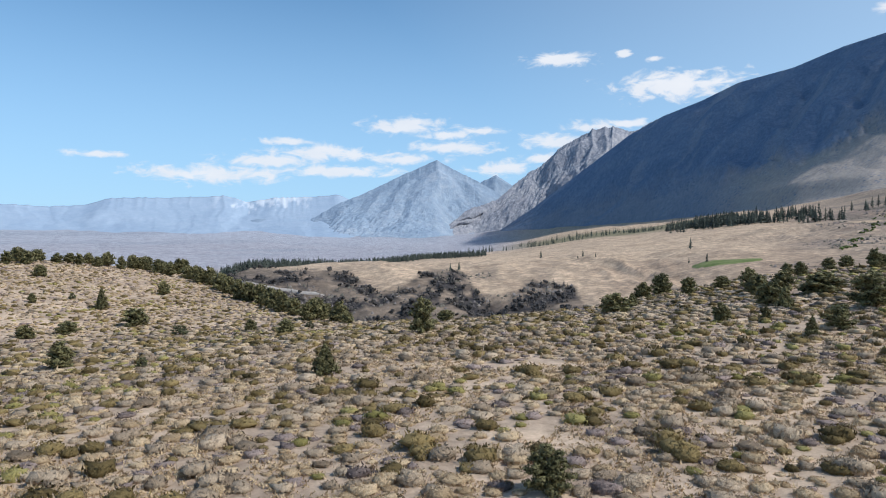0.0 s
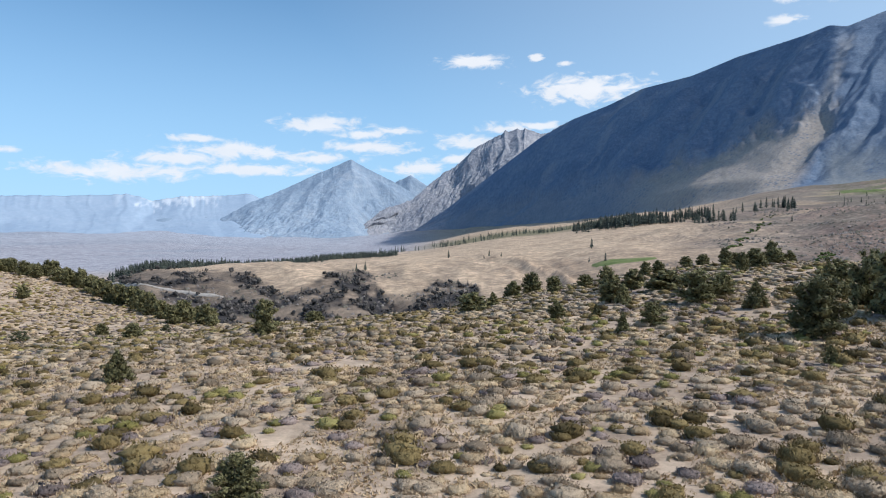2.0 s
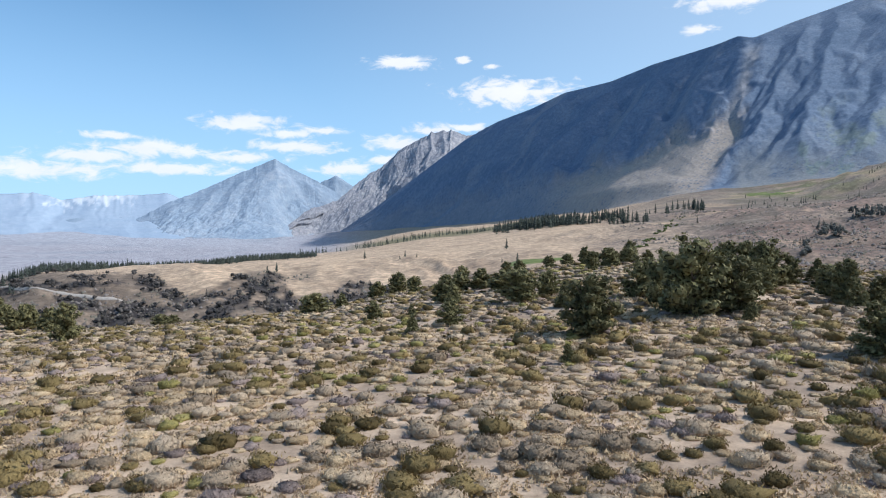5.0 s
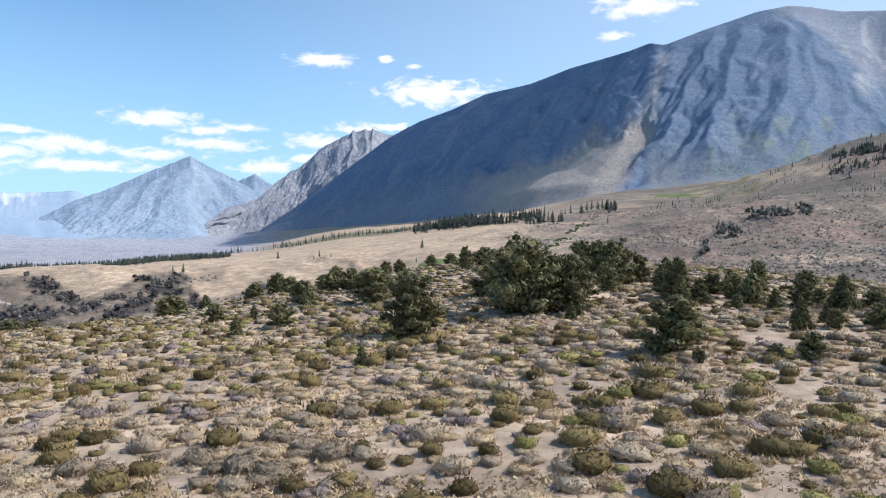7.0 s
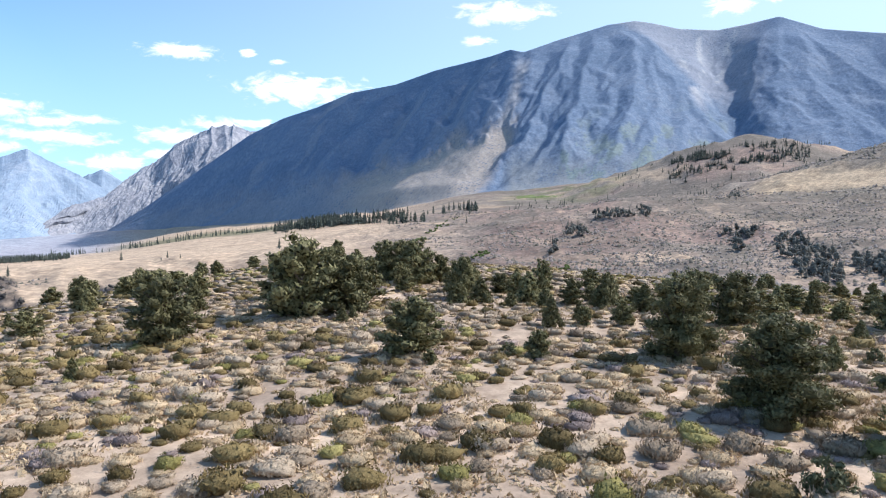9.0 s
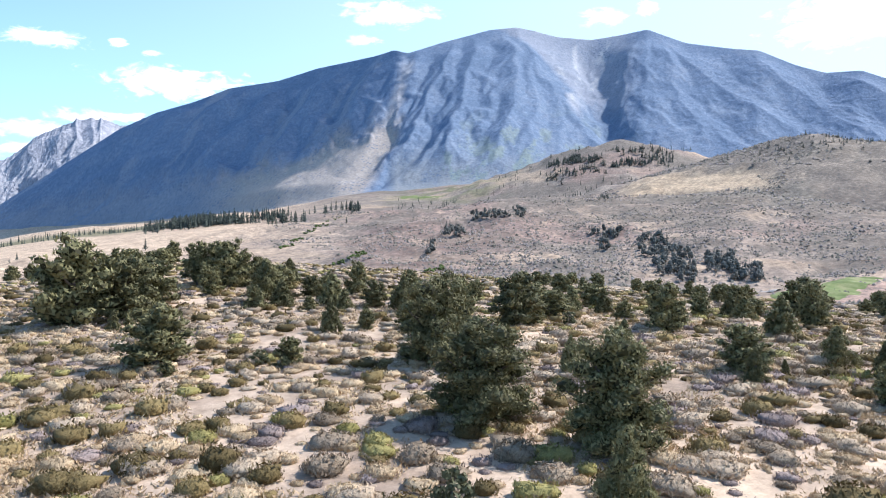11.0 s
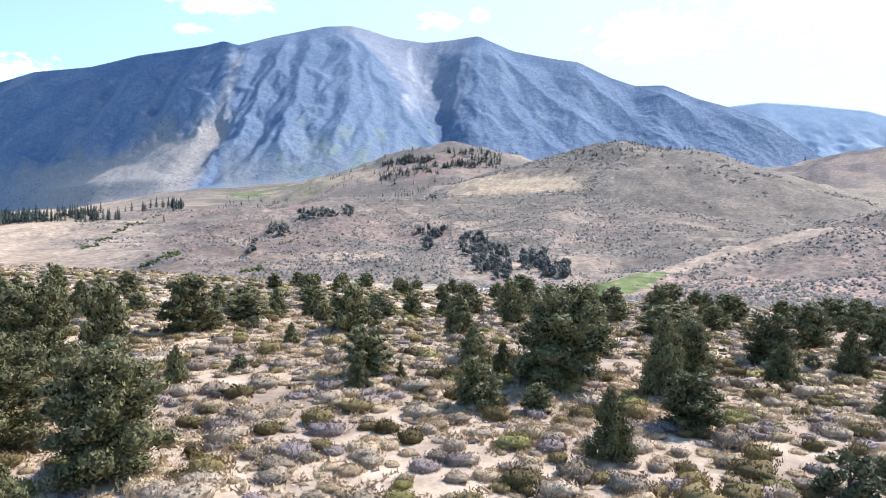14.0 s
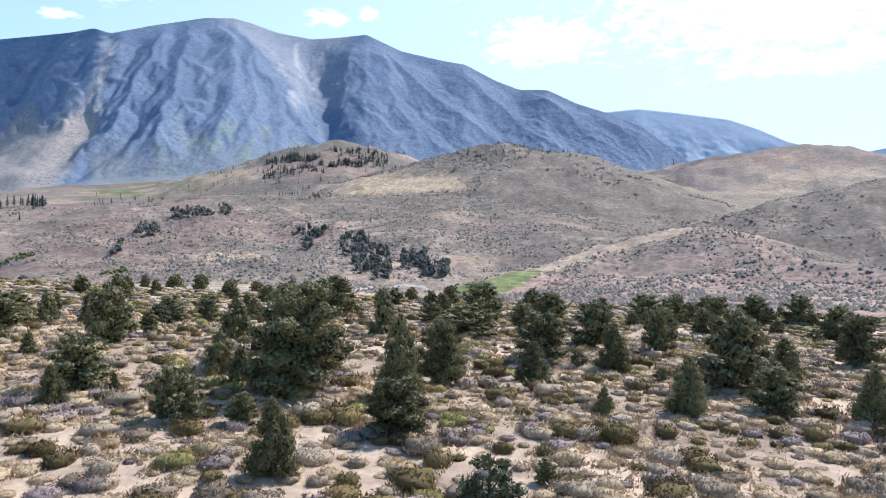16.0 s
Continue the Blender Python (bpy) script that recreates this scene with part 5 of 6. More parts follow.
PINYON_G = (
    (85.4, -3.3, 2.6, 2.2), (116.0, -5.2, 2.6, 3.2), (116.6, -9.1, 2.6, 3.1), (70.0, -7.6, 2.0, 1.5), (75.8, -8.4, 3.3, 3.0), (106.5, -12.1, 2.6, 3.0),
    (81.0, -10.0, 2.0, 1.7), (72.5, -10.2, 1.7, 1.9), (89.7, -13.2, 2.8, 2.8), (72.8, -13.3, 2.1, 1.5),
)
CONE_A = (
    (-54.7, 113.0, 3.3, 1.8), (51.4, 28.7, 1.7, 1.1), (78.9, 22.1, 1.7, 1.2), (77.8, 10.4, 2.6, 1.8), (63.5, 7.2, 1.4, 0.9), (65.3, 1.3, 2.9, 1.7),
    (57.0, -0.4, 1.8, 1.2), (45.0, 5.5, 1.7, 1.25),
)
SAPLING_A = (
    (-62.6, 119.2, 1.1, 1.1), (-21.9, 51.3, 0.9, 0.8), (-32.9, 87.9, 1.3, 2.3), (-17.3, 91.4, 1.0, 1.2), (3.3, 109.7, 1.3, 1.6), (25.7, 56.1, 1.1, 0.8),
    (23.9, 45.6, 1.3, 1.0), (28.8, 31.6, 0.9, 0.7), (61.4, 58.0, 1.3, 1.4), (43.3, 38.3, 1.1, 0.7), (44.3, 39.1, 0.9, 0.6), (54.6, 36.9, 0.9, 0.8),
    (56.3, 35.5, 1.3, 1.1), (61.4, 36.9, 1.1, 1.1), (41.9, 24.8, 0.6, 0.7), (54.1, 29.6, 1.1, 0.7), (63.2, 34.3, 1.2, 1.5), (53.4, 28.4, 1.0, 0.9),
    (45.5, 24.2, 0.7, 0.8), (46.2, 23.1, 1.2, 1.2), (71.6, 31.3, 1.3, 1.1), (71.7, 27.1, 1.0, 0.8), (63.7, 23.3, 0.8, 0.9), (68.8, 23.4, 1.2, 1.2),
)
SAPLING_B = (
    (73.2, 23.6, 1.3, 1.4), (73.9, 23.6, 1.2, 2.1), (62.3, 18.5, 1.0, 0.8), (69.8, 20.2, 1.1, 1.1), (54.0, 14.8, 1.3, 0.8), (82.8, 22.5, 1.2, 1.6),
    (56.6, 14.7, 0.7, 0.7), (87.7, 20.2, 1.3, 1.7), (42.2, 7.7, 1.1, 1.0), (57.6, 9.3, 1.3, 0.9), (59.8, 9.3, 0.7, 0.4), (59.9, 3.5, 0.9, 1.1),
    (76.7, -1.4, 0.9, 0.9), (75.7, -5.5, 0.7, 0.7), (67.7, -5.3, 0.9, 0.7), (58.1, -5.6, 1.2, 1.3), (60.4, -6.0, 0.6, 0.6), (102.9, -10.8, 1.0, 1.2),
)
PINYONS = (("pinyons on the hill crest", PINYON_A), ("pinyons on the hill crest", PINYON_B), ("pinyons on the mesa", PINYON_C), ("pinyons on the mesa", PINYON_D), ("pinyons on the mesa", PINYON_E), ("pinyons on the mesa", PINYON_F), ("pinyons on the mesa", PINYON_G))
SMALL = (("young trees on the mesa", CONE_A), ("young trees on the mesa", SAPLING_A), ("young trees on the mesa", SAPLING_B))


def tube(V, F, pts, radii, sides=6):
    """A bent, tapered limb."""
    k0 = len(V)
    for i, (p, r) in enumerate(zip(pts, radii)):
        p = Vector(p)
        d = (Vector(pts[min(i + 1, len(pts) - 1)]) - Vector(pts[max(i - 1, 0)])).normalized()
        u = d.cross(Vector((0.31, 0.95, 0.05))).normalized()
        w = d.cross(u)
        for j in range(sides):
            a = 2 * math.pi * j / sides
            V.append(tuple(p + (u * math.cos(a) + w * math.sin(a)) * r))
    for i in range(len(pts) - 1):
        for j in range(sides):
            a, b = k0 + i * sides + j, k0 + i * sides + (j + 1) % sides
            F += [(a, b, b + sides), (a, b + sides, a + sides)]
    for j in range(1, sides - 1):
        e = k0 + (len(pts) - 1) * sides
        F.append((e, e + j, e + j + 1))


def leaf_tris(V, F, rng, c, rad, squash, count, size):
    """Needle sprays over a clump, lying out from its middle."""
    for _ in range(count):
        out = Vector((rng.normal(), rng.normal(), rng.normal() + 0.3)).normalized()
        q = rad * rng.uniform(0.78, 1.08) * (1.22 if rng.uniform() < 0.12 else 1.0)
        p = Vector((c[0] + out.x * q, c[1] + out.y * q, c[2] + out.z * q * squash))
        rise = Vector((rng.normal(0, 0.7), rng.normal(0, 0.7), rng.normal(0.6, 0.4)))
        axis = (rise - out * rise.dot(out) * 0.85 + out * rng.uniform(0.1, 0.6)).normalized()
        side = (axis.cross(out) + Vector((rng.normal(0, 0.15), rng.normal(0, 0.15), rng.normal(0, 0.15)))).normalized()
        L, W = size * rng.uniform(0.7, 1.6), size * rng.uniform(0.3, 0.55)
        k = len(V)
        V += [tuple(p + side * W - axis * L * 0.5), tuple(p - side * W - axis * L * 0.5), tuple(p + axis * L * 0.65)]
        F.append((k, k + 1, k + 2))


def blob(V, F, rng, c, rad, squash):
    """The dense inside of a clump."""
    k = len(V)
    for z, q in ((-0.45, 0.9), (0.45, 0.85)):
        for i in range(5):
            a = i * math.pi * 0.4 + rng.uniform(-0.3, 0.3)
            g = rad * q * rng.uniform(0.75, 1.1)
            V.append((c[0] + g * math.cos(a), c[1] + g * math.sin(a), c[2] + z * rad * squash))
    V += [(c[0], c[1], c[2] - rad * squash), (c[0], c[1], c[2] + rad * squash)]
    for i in range(5):
        a, b = k + i, k + (i + 1) % 5
        F += [(a, b, b + 5), (a, b + 5, a + 5), (b, a, k + 10), (a + 5, b + 5, k + 11)]


def tree_model(name, seed, shape, sprays, leaf, mat, label, category):
    """A tree one metre high and one across: trunk with limbs, and a crown of needle clumps."""
    rng = np.random.default_rng(seed)
    root = new(name)
    tagged(root, label, category)
    V, F = [], []
    lean = (rng.uniform(-0.05, 0.05), rng.uniform(-0.05, 0.05))
    stems = 2 if shape == "round" and seed % 2 else 1
    clumps = []
    limbs = []
    if shape == "round":
        n = 22
        for i in range(n):
            u = (i + 0.5) / n
            z = 0.06 + 0.84 * u ** 0.92
            env = 0.5 * (math.sin(math.pi * min(1.0, 0.27 + 0.69 * u)) ** 0.55) * rng.uniform(0.78, 1.04)
            a = i * 2.4 + rng.uniform(-0.5, 0.5)
            z0 = max(0.05, z * 0.72 - 0.03)
            foot = (lean[0] * z0, lean[1] * z0, z0)
            tip = (lean[0] * u + env * 0.74 * math.cos(a), lean[1] * u + env * 0.74 * math.sin(a), z + rng.uniform(-0.03, 0.05))
            limbs.append((foot, tip))
            for f in (0.32, 0.5, 0.68, 0.86, 1.04) if sprays > 4000 else (0.42, 0.72, 1.0):
                g = rng.uniform(-0.3, 0.3)
                q = env * 0.74 * f
                clumps.append(((lean[0] * u + q * math.cos(a + g), lean[1] * u + q * math.sin(a + g), z0 + (tip[2] - z0) * f ** 0.8 + rng.uniform(-0.025, 0.03)),
                               rng.uniform(0.10, 0.165) * (1.08 - 0.3 * u) * (0.78 if sprays > 4000 else 1.0)))
        for i in range(6):
            clumps.append(((rng.uniform(-0.12, 0.12), rng.uniform(-0.12, 0.12), 0.2 + 0.125 * i), 0.15))
        clumps.append(((lean[0] + rng.uniform(-0.06, 0.06), lean[1] + rng.uniform(-0.06, 0.06), 0.91), 0.09))
    elif shape == "cone":
        n = 26
        for i in range(n):
            u = (i + 0.5) / n
            z = 0.07 + 0.86 * u
            env = 0.46 * (1 - u) ** 0.75 + 0.03
            a = i * 2.4 + rng.uniform(-0.5, 0.5)
            q = env * rng.uniform(0.55, 0.85)
            clumps.append(((q * math.cos(a), q * math.sin(a), z), (0.18 - 0.11 * u) * rng.uniform(0.8, 1.2)))
        for i in range(5):
            clumps.append(((0, 0, 0.13 + 0.16 * i), 0.21 - 0.032 * i))
        clumps.append(((0, 0, 0.95), 0.045))
    else:
        n = 22
        for i in range(n):
            u = (i + 0.5) / n
            a = i * 2.4 + rng.uniform(-0.7, 0.7)
            env = 0.44 * math.sqrt(max(0.05, 1 - (u * 0.95) ** 2))
            q = env * rng.uniform(0.5, 0.95)
            clumps.append(((q * math.cos(a), q * math.sin(a), 0.10 + 0.74 * u), rng.uniform(0.11, 0.18) * (1.1 - 0.5 * u)))
    for s in range(stems):
        off = 0.06 * (s - 0.5 * (stems - 1))
        tube(V, F, [(off, 0, -0.04), (off * 1.6 + lean[0] * 0.2, 0.01, 0.15), (off * 2 + lean[0] * 0.5, lean[1] * 0.5, 0.42), (off * 2 + lean[0], lean[1], 0.80)],
             [0.052, 0.038, 0.026, 0.008])
    for foot, tip in limbs:
        bow = tuple(foot[k] + 0.5 * (tip[k] - foot[k]) for k in (0, 1)) + (foot[2] + 0.36 * (tip[2] - foot[2]),)
        tube(V, F, [foot, bow, tip], [0.02, 0.013, 0.004], 4)
    for c, rad in () if limbs else clumps[::4]:
        z0 = max(0.06, c[2] * 0.62)
        tube(V, F, [(lean[0] * z0, lean[1] * z0, z0), (c[0] * 0.55, c[1] * 0.55, z0 + (c[2] - z0) * 0.45), c], [0.016, 0.011, 0.004], 4)
    trunk = new("trunk", raw_mesh("trunk", np.array(V), np.array(F), MAT_BARK, shade_smooth=True))
    trunk.parent = root
    tagged(trunk, "grey-brown furrowed bark")
    V, F, T = [], [], []
    own = 0.15 + 0.4 * rng.uniform()
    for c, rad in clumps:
        # darkest tone inside paints the crown's inner shade, green needles outside
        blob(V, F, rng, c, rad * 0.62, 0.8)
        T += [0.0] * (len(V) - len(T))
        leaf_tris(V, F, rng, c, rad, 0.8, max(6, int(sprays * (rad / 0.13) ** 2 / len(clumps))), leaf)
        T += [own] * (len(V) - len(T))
    V, F = np.array(V), np.array(F)
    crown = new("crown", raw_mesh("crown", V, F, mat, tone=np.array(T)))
    crown.parent = root
    return root


BIG = "dark green pinyon pine with a broad ragged crown on the sand"
MID = "dark green young pinyon pine with a rounded bushy crown"
CONE = "dark green young pinyon pine with a dense cone-shaped crown"
LOW = "low grey-green juniper bush standing among the sagebrush"
MODELS = {
    "near": [tree_model("pinyon_tree", 380 + i, "round", 24000, 0.0235, MAT_PINYON, BIG, "tree") for i in range(3)],
    "big": [tree_model("pinyon_tree", 300 + i, "round", 6600, 0.042, MAT_PINYON, BIG, "tree") for i in range(4)],
    "mid": [tree_model("pinyon_tree", 320 + i, "round", 1400, 0.08, MAT_PINYON, MID, "tree") for i in range(4)],
    "cone_near": [tree_model("pinyon_tree", 345 + i, "cone", 7500, 0.029, MAT_PINYON, CONE, "tree") for i in range(2)],
    "cone": [tree_model("pinyon_tree", 340 + i, "cone", 1500, 0.066, MAT_PINYON, CONE, "tree") for i in range(3)],
    "low": [tree_model("juniper_bush", 360 + i, "bush", 800, 0.075, MAT_JUNIPER, LOW, "bush") for i in range(3)],
}
PLACED = {}
rng = np.random.default_rng(33)


def plant(sort, x, y, h, w, group):
    """Stands one tree of a sort at a place; the model itself becomes the first of its kind."""
    models = MODELS[sort]
    ob = models[rng.integers(len(models))]
    z = float(ground_z(np.array([x]), np.array([y]))[0])
    m = pose(x, y, z - 0.03, 0, 0, float(rng.uniform(0, 360))) @ Matrix.Diagonal((w, w, h, 1))
    PLACED.setdefault(ob.name, []).append((ob, m, group))


for group, rows_t in PINYONS:
    for x, y, h, w in rows_t:
        by = float(seen_from(np.array([x]), np.array([y]))[0])
        slim = w < 0.95 * h and h < 2.3 and rng.uniform() < 0.75
        if slim:
            sort = "cone_near" if by < 34 else "cone"
        else:
            sort = "near" if by < 30 and h > 1.9 else "big" if by < 58 or (h > 2.4 and by < 75) else "mid"
        plant(sort, x, y, h * 1.06, w * 1.2, group)
for group, rows_t in SMALL:
    for x, y, h, w in rows_t:
        by = float(seen_from(np.array([x]), np.array([y]))[0])
        if w < 0.85 * h:
            sort = "cone_near" if by < 26 else "cone"
        else:
            sort = "low" if rng.uniform() < 0.6 else "big" if by < 26 else "mid"
        plant(sort, x, y, h * 1.1, w * 1.2, group)
# the grove that closes the mesa above the creek
for i in range(58):
    a, q = rng.uniform(60, 103), rng.uniform(92, 122)
    h = rng.uniform(1.2, 2.1)
    plant("mid", q * math.sin(radians(a)), q * math.cos(radians(a)), h, h * rng.uniform(0.85, 1.25), "pinyon grove on the rim")
for i in range(46):
    a = rng.uniform(-24, -8)
    q = float(np.interp(a, EDGE_AZ, EDGE_R)) + rng.uniform(-6, 26)
    h = rng.uniform(2.6, 4.0)
    plant("mid", q * math.sin(radians(a)), q * math.cos(radians(a)), h, h * rng.uniform(0.75, 1.05), "pinyons on the hill crest")
for todo in PLACED.values():
    for ob, m, group in todo[1:]:
        tagged(copy_thing(ob, m), group=group)
    ob, m, group = todo[0]
    ob.matrix_basis = m
    tagged(ob, group=group)
for models in MODELS.values():
    for ob in models:
        if ob.name not in PLACED:
            for c in list(ob.children):
                bpy.data.objects.remove(c)
            bpy.data.objects.remove(ob)

# ---- woods, groves and strips across the valley ----
def conifer(rng, tiers, leaves, slim):
    """A far conifer one metre high: a tapering stem hung with ragged tiers."""
    V, F = [], []
    tube(V, F, [(0, 0, 0), (0, 0, 0.9)], [0.018, 0.004], 3)
    for t in range(tiers):
        u = t / (tiers - 1)
        z, rad = 0.14 + 0.78 * u, slim * (1 - 0.88 * u) * rng.uniform(0.75, 1.15)
        for i in range(leaves):
            a = 2 * math.pi * (i + rng.uniform(-0.3, 0.3)) / leaves + t
            q = rad * rng.uniform(0.7, 1.2)
            k = len(V)
            w = 0.9 * math.pi / leaves
            V += [(0, 0, z + 0.10), (q * math.cos(a - w), q * math.sin(a - w), z - 0.03 * rng.uniform(0, 2)), (q * math.cos(a + w), q * math.sin(a + w), z - 0.03 * rng.uniform(0, 2))]
            F.append((k, k + 1, k + 2))
    k = len(V)
    V += [(0.02, 0, 0.88), (-0.02, 0.01, 0.88), (0, 0, 1.0)]
    F.append((k, k + 1, k + 2))
    return np.array(V), np.array(F), np.zeros(len(F), bool)


def round_bush(rng, n):
    V, F = [], []
    for i in range(4):
        c = (rng.uniform(-0.25, 0.25), rng.uniform(-0.25, 0.25), rng.uniform(0.3, 0.7))
        blob(V, F, rng, c, 0.26, 1.0)
        leaf_tris(V, F, rng, c, 0.3, 1.0, n, 0.13)
    return np.array(V), np.array(F), np.zeros(len(F), bool)


LATE = (40.15, -8.12, 7.36)


def ground_hit(az, el, lo, hi, eye=ORIGIN):
    """Where a sight line from a place of the walk (its start, as a rule) meets the land, between two distances."""
    q = np.geomspace(lo, hi, 600)
    a = radians(az)
    x, y = eye[0] + q * math.sin(a), eye[1] + q * math.cos(a)
    over = eye[2] + q * math.tan(radians(el)) - ground_z(x, y)
    i = int(np.argmax(over < 0)) if (over < 0).any() else int(np.argmin(over))
    return x[i], y[i]


rng = np.random.default_rng(77)
TALL = [conifer(rng, 7, 6, 0.17) for _ in range(5)]
STOUT = [conifer(rng, 5, 6, 0.30) for _ in range(4)]
BUSHY = [round_bush(rng, 8) for _ in range(4)]


def wood(name, label, category, mat, shapes, x, y, h, w):
    z = ground_z(x, y)
    brush_layer(name, label, category, mat, [spread(name, np.stack([x, y, z], 1), w, h, shapes, mat, rng)])


def belt(az0, az1, n, distance, depth, thin=0.0):
    """Places along a band of bearings, at a distance given by bearing."""
    a = rng.uniform(az0, az1, n)
    q = distance(a) + rng.normal(0, 1, n) * depth
    px, py = q * np.sin(np.radians(a)), q * np.cos(np.radians(a))
    gap = fbm(px / 60.0, py / 60.0, 3, seed=300) + 0.5 * fbm(px / 14.0, py / 14.0, 2, seed=301)
    m = gap > thin
    a, q = np.radians(a[m]), q[m]
    return q * np.sin(a), q * np.cos(a)


# dark pine belt along the far edge of the plateau
x, y = belt(-18, 3.5, 2100, lambda a: np.interp(a, (-18, -8, 1, 8, 13), (560, 800, 900, 1000, 1050)), 45, -0.2)
h = rng.uniform(4, 8.5, x.shape)
wood("pine_wood", "dark line of pines along the far edge of the dry plateau", "trees", MAT_PINE, TALL, x, y, h, h * rng.uniform(1.3, 2.0, x.shape))
# the wood at the foot of the mountain
x, y = belt(17.5, 33.5, 1700, lambda a: np.interp(a, (17, 24, 30, 34), (1080, 1130, 1120, 1250)), 45, 0.02)
h = rng.uniform(9, 19, x.shape)
wood("pine_wood", "dark pine wood at the foot of the mountain", "trees", MAT_PINE, TALL, x, y, h, h * rng.uniform(1.2, 1.9, x.shape))
x, y = belt(2, 20, 420, lambda a: np.interp(a, (2, 8, 14, 20), (1150, 1350, 1550, 1600)), 130, 0.1)
h = rng.uniform(7, 14, x.shape)
wood("pine_wood", "scattered pines in the green belt below the mountain", "trees", MAT_PINE, TALL, x, y, h, h)
# trees over the shoulder hill and the shelf below the mountain
x, y = belt(48, 60, 1500, lambda a: np.full(a.shape, 1610.0), 70, 0.22)
h = rng.uniform(7, 15, x.shape)
wood("hill_wood", "dark conifers in groups over the shoulder hill below the mountain", "trees", MAT_PINE, TALL + STOUT, x, y, h, h * rng.uniform(0.9, 1.4, x.shape))
x, y = belt(44, 62, 200, lambda a: np.full(a.shape, 1700.0), 140, 0.0)
h = rng.uniform(6, 13, x.shape)
wood("hill_wood", "scattered dark conifers over the shoulder hill below the mountain", "trees", MAT_PINE, TALL, x, y, h, h)
x, y = belt(36, 56, 260, lambda a: np.full(a.shape, 1300.0), 150, 0.05)
h = rng.uniform(5, 11, x.shape)
wood("hill_wood", "scattered conifers on the dry shelf under the mountain", "trees", MAT_PINE, TALL, x, y, h, h)
x, y = belt(60, 76, 240, lambda a: np.full(a.shape, 1170.0), 50, 0.0)
h = rng.uniform(3, 8, x.shape)
wood("hill_wood", "scattered dark trees along the crest of the bare hill", "trees", MAT_PINE, STOUT, x, y, h, h)
x, y = belt(66, 82, 500, lambda a: np.full(a.shape, 2500.0), 180, 0.0)
h = rng.uniform(10, 20, x.shape)
wood("hill_wood", "dark forest along the foot of the mountain", "trees", MAT_PINE, TALL, x, y, h, h * 1.3)
# burnt and brushy trees on the canyon wall
a, q = np.radians(rng.uniform(-20, 12, 16000)), rng.uniform(250, 560, 16000)
x, y = q * np.sin(a), q * np.cos(a)
m = burnt_wall(x, y, ground_z(x, y)) * smooth(-0.15, 0.25, fbm(draw_line(x, y) * 3.0, q / 16.0, 4, 0.6, seed=23)) > rng.uniform(0.2, 1.5, q.shape)
x, y = x[m], y[m]
h = 0.7 + 3.2 * rng.uniform(0, 1, x.shape) ** 2.5
wood("canyon_wood", "dark burnt trees and brush down the canyon wall", "trees", MAT_BURNT, BUSHY + STOUT, x, y, h, h * 1.25)

# groves on the slope across the creek: bearing, elevation, half widths, trees
GROVES = ((54.4, -1.04, 1.1, 0.83, 44), (55.8, -2.23, 1.38, 1.1, 84), (56.8, -3.15, 0.73, 0.64, 26), (59.2, -2.23, 1.01, 0.73, 44), (61.0, -3.06, 1.1, 0.55, 40), (50.1, 0.1, 0.55, 0.32, 14), (51.3, 0.01, 0.64, 0.37, 16), (50.7, -0.77, 0.37, 0.55, 12), (41.4, 1.48, 1.01, 0.37, 34), (42.9, 1.57, 0.55, 0.28, 12), (44.2, 1.66, 0.5, 0.41, 20), (38.8, 0.24, 0.83, 0.41, 26), (36.7, -1.22, 0.32, 0.55, 14), (31.5, -3.97, 0.37, 0.23, 8), (51.0, 2.89, 0.41, 0.23, 10))
for az, el, wa, we, n in GROVES:
    P = [ground_hit(az + wa * rng.uniform(-1, 1), el + we * rng.uniform(-1, 1), 250, 1000, LATE) for _ in range(int(n * 1.6))]
    n = len(P)
    x, y = np.array([p[0] for p in P]), np.array([p[1] for p in P])
    h = rng.uniform(2.5, 6.0, n)
    wood("aspen_grove", "dark grey-green grove on the slope across the creek", "trees", MAT_GROVE, BUSHY + STOUT, x, y, h, h * rng.uniform(0.7, 1.1, n))
# bright green willows along the creeks
WILLOWS = ((30.7, -1.77, 0.78, 0.37, 26), (29.0, -2.46, 0.6, 0.18, 10), (36.7, -2.97, 0.83, 0.23, 16), (25.4, -1.04, 0.55, 0.14, 16), (26.3, -0.49, 0.55, 0.18, 18), (27.3, 0.1, 0.55, 0.18, 20), (28.3, 0.61, 0.55, 0.18, 18), (29.5, 1.16, 0.64, 0.18, 10), (45.3, -3.97, 0.37, 0.14, 5))
for az, el, wa, we, n in WILLOWS:
    P = [ground_hit(az + wa * (u := rng.uniform(-1, 1)), el + we * (0.7 * u + rng.uniform(-0.5, 0.5)), 200, 1500, LATE) for _ in range(n)]
    x, y = np.array([p[0] for p in P]), np.array([p[1] for p in P])
    h = rng.uniform(1.0, 2.3, n)
    wood("willow_thicket", "bright green willow thicket along a dry creek", "shrub", MAT_WILLOW, BUSHY, x, y, h, h * 1.4)

# single trees standing out on the plateau: bearing, elevation, height
LONERS = ((7.9, -1.9, 7.0), (11.2, -1.75, 5.5), (19.3, -1.1, 9.0), (12.2, -1.8, 3.5), (10.8, -1.9, 3.0), (20.5, -2.1, 6.0), (19.2, -2.2, 4.0), (1.3, -2.9, 6.5), (0.6, -3.0, 6.0), (33.5, 0.9, 7.0))
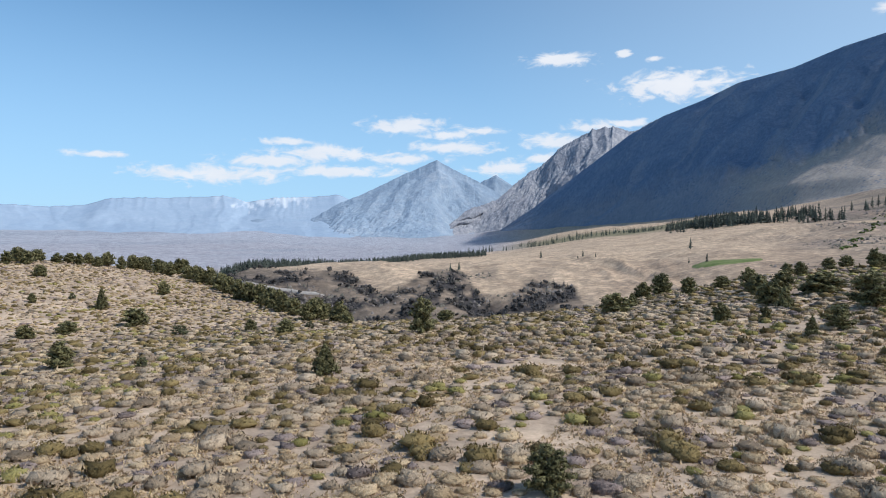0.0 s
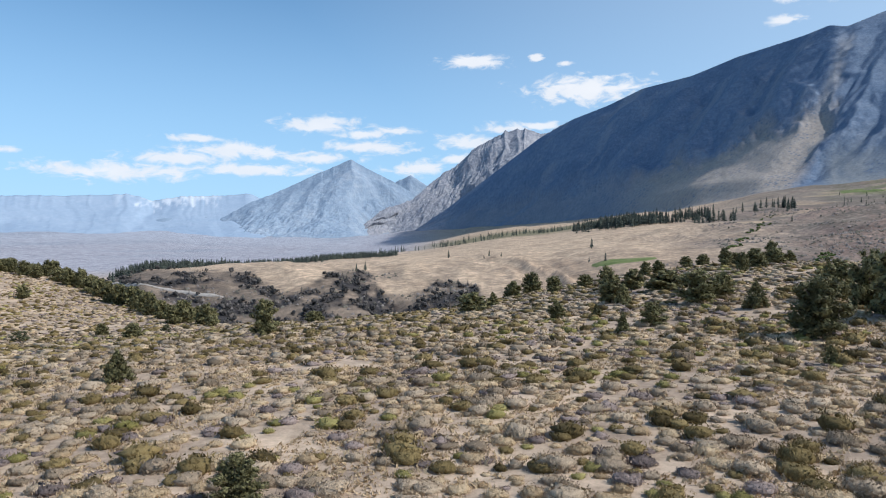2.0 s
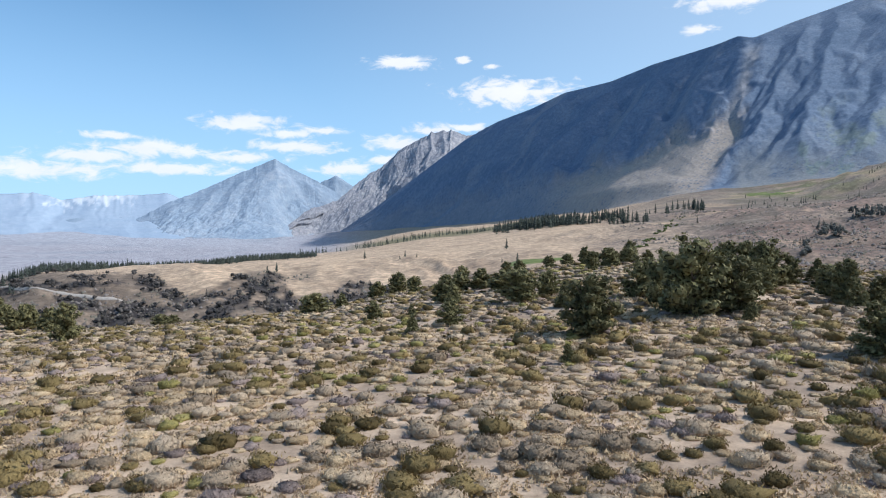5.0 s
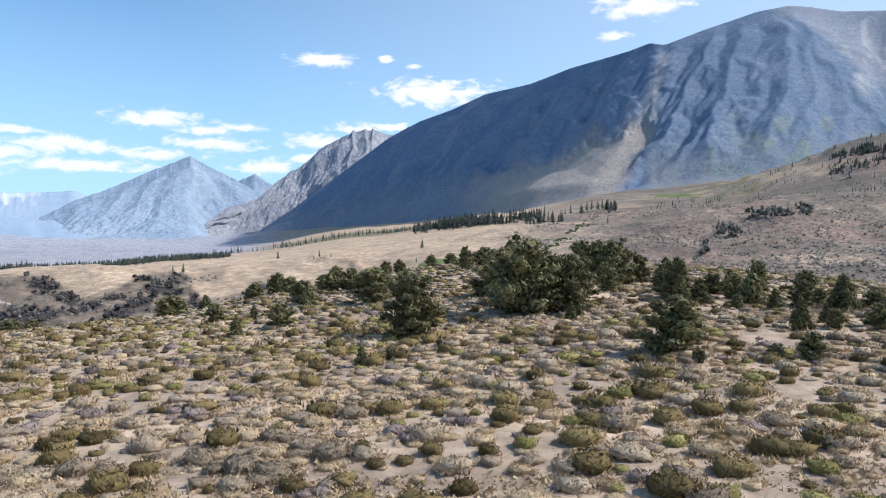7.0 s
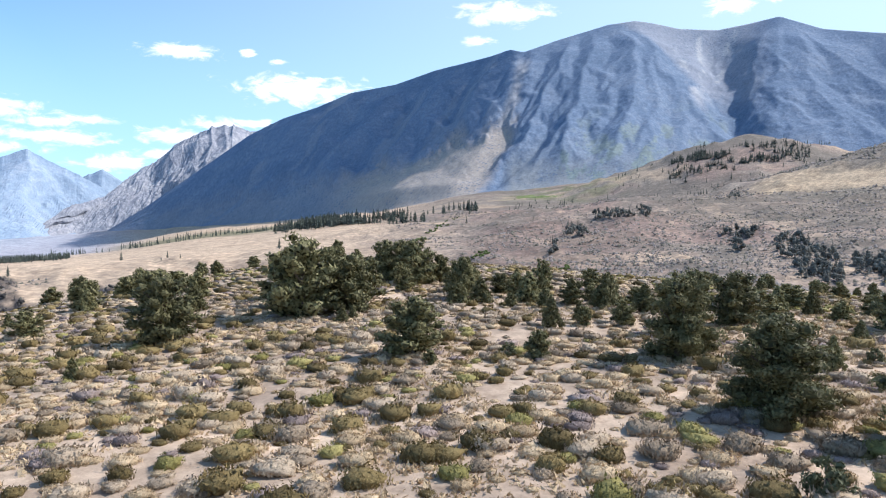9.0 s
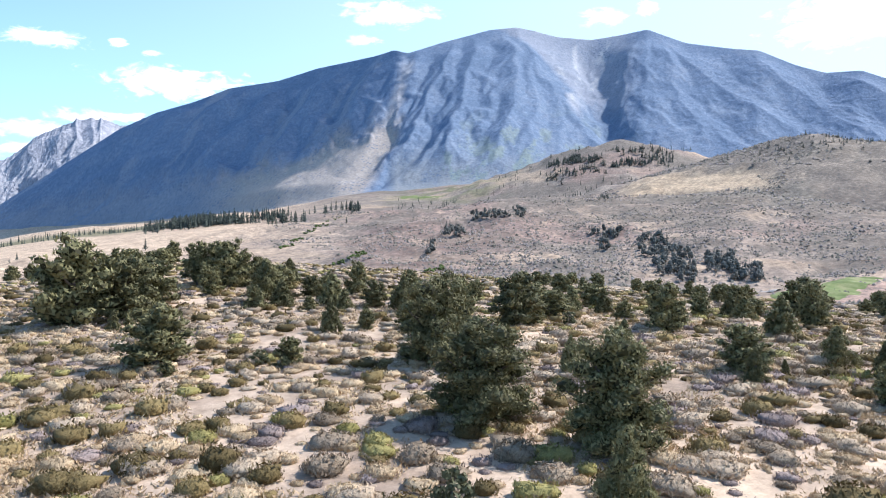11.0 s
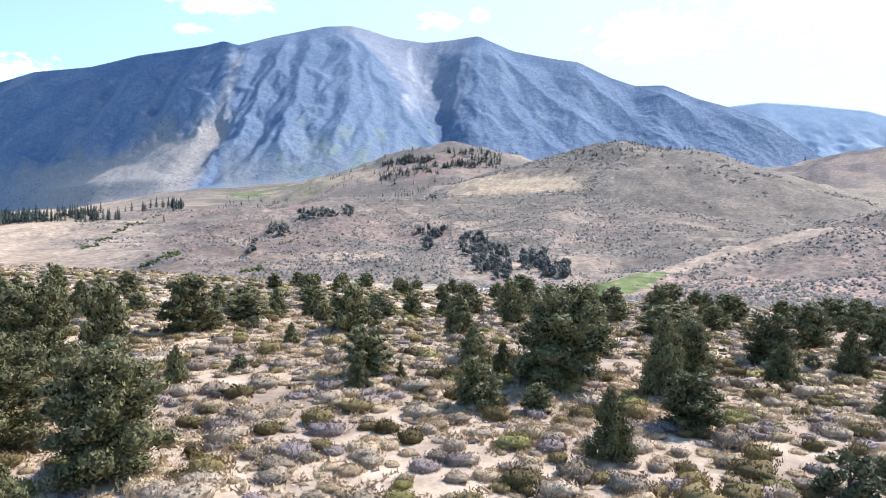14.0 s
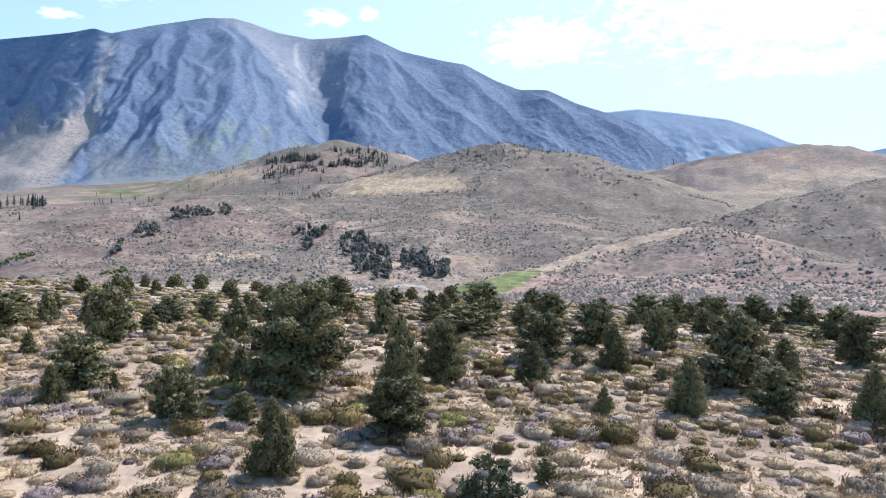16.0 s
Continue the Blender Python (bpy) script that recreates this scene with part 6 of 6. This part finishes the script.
for az, el, h in LONERS:
    x, y = ground_hit(az, el - 0.1, 350, 1200)
    root = new("lone_pine")
    tagged(root, "lone dark pine standing on the dry grass plateau", "tree", "lone pines")
    V, F = [], []
    tube(V, F, [(0, 0, -0.02), (0.01, 0, 0.5), (0, 0, 0.92)], [0.035, 0.02, 0.006], 5)
    trunk = new("trunk", raw_mesh("trunk", np.array(V), np.array(F), MAT_BARK))
    trunk.parent = root
    V, F, _ = conifer(rng, 8, 8, 0.24)
    crown = new("crown", raw_mesh("crown", V, F, MAT_PINE, tone=np.full(len(V), 0.4)))
    crown.parent = root
    root.matrix_basis = pose(x, y, float(ground_z(np.array([x]), np.array([y]))[0]), 0, 0, float(rng.uniform(0, 360))) @ Matrix.Diagonal((h, h, h, 1))


# ---- tracks and meadows laid on the ground ----
def ribbon(name, pts, width, mat, label, category, lift=0.25, steps=60):
    """A strip draped over the land along a smooth line."""
    P = np.array(pts, float)
    seg = np.concatenate([[0], np.cumsum(np.hypot(*np.diff(P, axis=0).T))])
    s = np.linspace(0, seg[-1], steps)
    k = np.clip(np.searchsorted(seg, s, side="right") - 1, 0, len(P) - 2)
    u = ((s - seg[k]) / (seg[k + 1] - seg[k]))[:, None]
    g = [P[np.clip(k + d, 0, len(P) - 1)] for d in (-1, 0, 1, 2)]
    c = cubic(u, *g)
    d = np.gradient(c, axis=0)
    d /= np.hypot(d[:, 0], d[:, 1])[:, None]
    n = np.stack([-d[:, 1], d[:, 0]], 1)
    w = np.interp(s / seg[-1], np.linspace(0, 1, len(width)), width)
    w = w * (1 + 0.25 * fbm(s / 9.0, s * 0, 3, seed=400))
    across = np.linspace(-0.5, 0.5, 7)
    xy = c[:, None] + n[:, None] * (across[None, :, None] * w[:, None, None])
    z = ground_z(xy[..., 0], xy[..., 1]) + lift * (1 - (2 * across[None]) ** 4)
    ob = new(name, grid_mesh(name, np.concatenate([xy, z[..., None]], -1), False, mat))
    tagged(ob, label, category, kind="structure")


def sight(rows_s, lo, hi):
    return [ground_hit(a, e, lo, hi) for a, e in rows_s]


ribbon("canyon_road", sight(((-19.5, -3.6), (-17.5, -3.7), (-16.0, -3.85), (-14.0, -4.2), (-12.5, -4.5), (-11.3, -4.7), (-9.5, -5.0)), 300, 520), (3.2, 3, 3), MAT_ROAD,
       "pale dirt road running down through the canyon", "road", 0.5)
ribbon("dirt_track", sight(((38, -4.1), (44, -4.0), (50, -4.0), (57, -4.05), (63, -4.0), (67, -3.8)), 180, 420), (4, 3, 4), MAT_ROAD, "narrow dirt track along the creek flat", "road", 0.3)
ribbon("meadow", sight(((66.8, -4.15), (68.6, -3.75), (70.4, -3.3), (72.3, -2.85)), 250, 560), (9, 26, 22, 7), MAT_MEADOW, "bright green wet meadow below the hill", "meadow", 0.5)
ribbon("meadow", sight(((19.6, -2.45), (21.0, -2.2), (22.6, -2.05), (24.2, -1.9)), 150, 600), (6, 34, 26, 6), MAT_MEADOW, "bright green meadow strip behind the mesa", "meadow", 0.5)
ribbon("meadow", sight(((36.5, 3.0), (38.0, 2.95), (40.0, 3.05)), 1000, 2300), (20, 60, 20), MAT_MEADOW, "green meadow at the foot of the mountain", "meadow", 1.0)
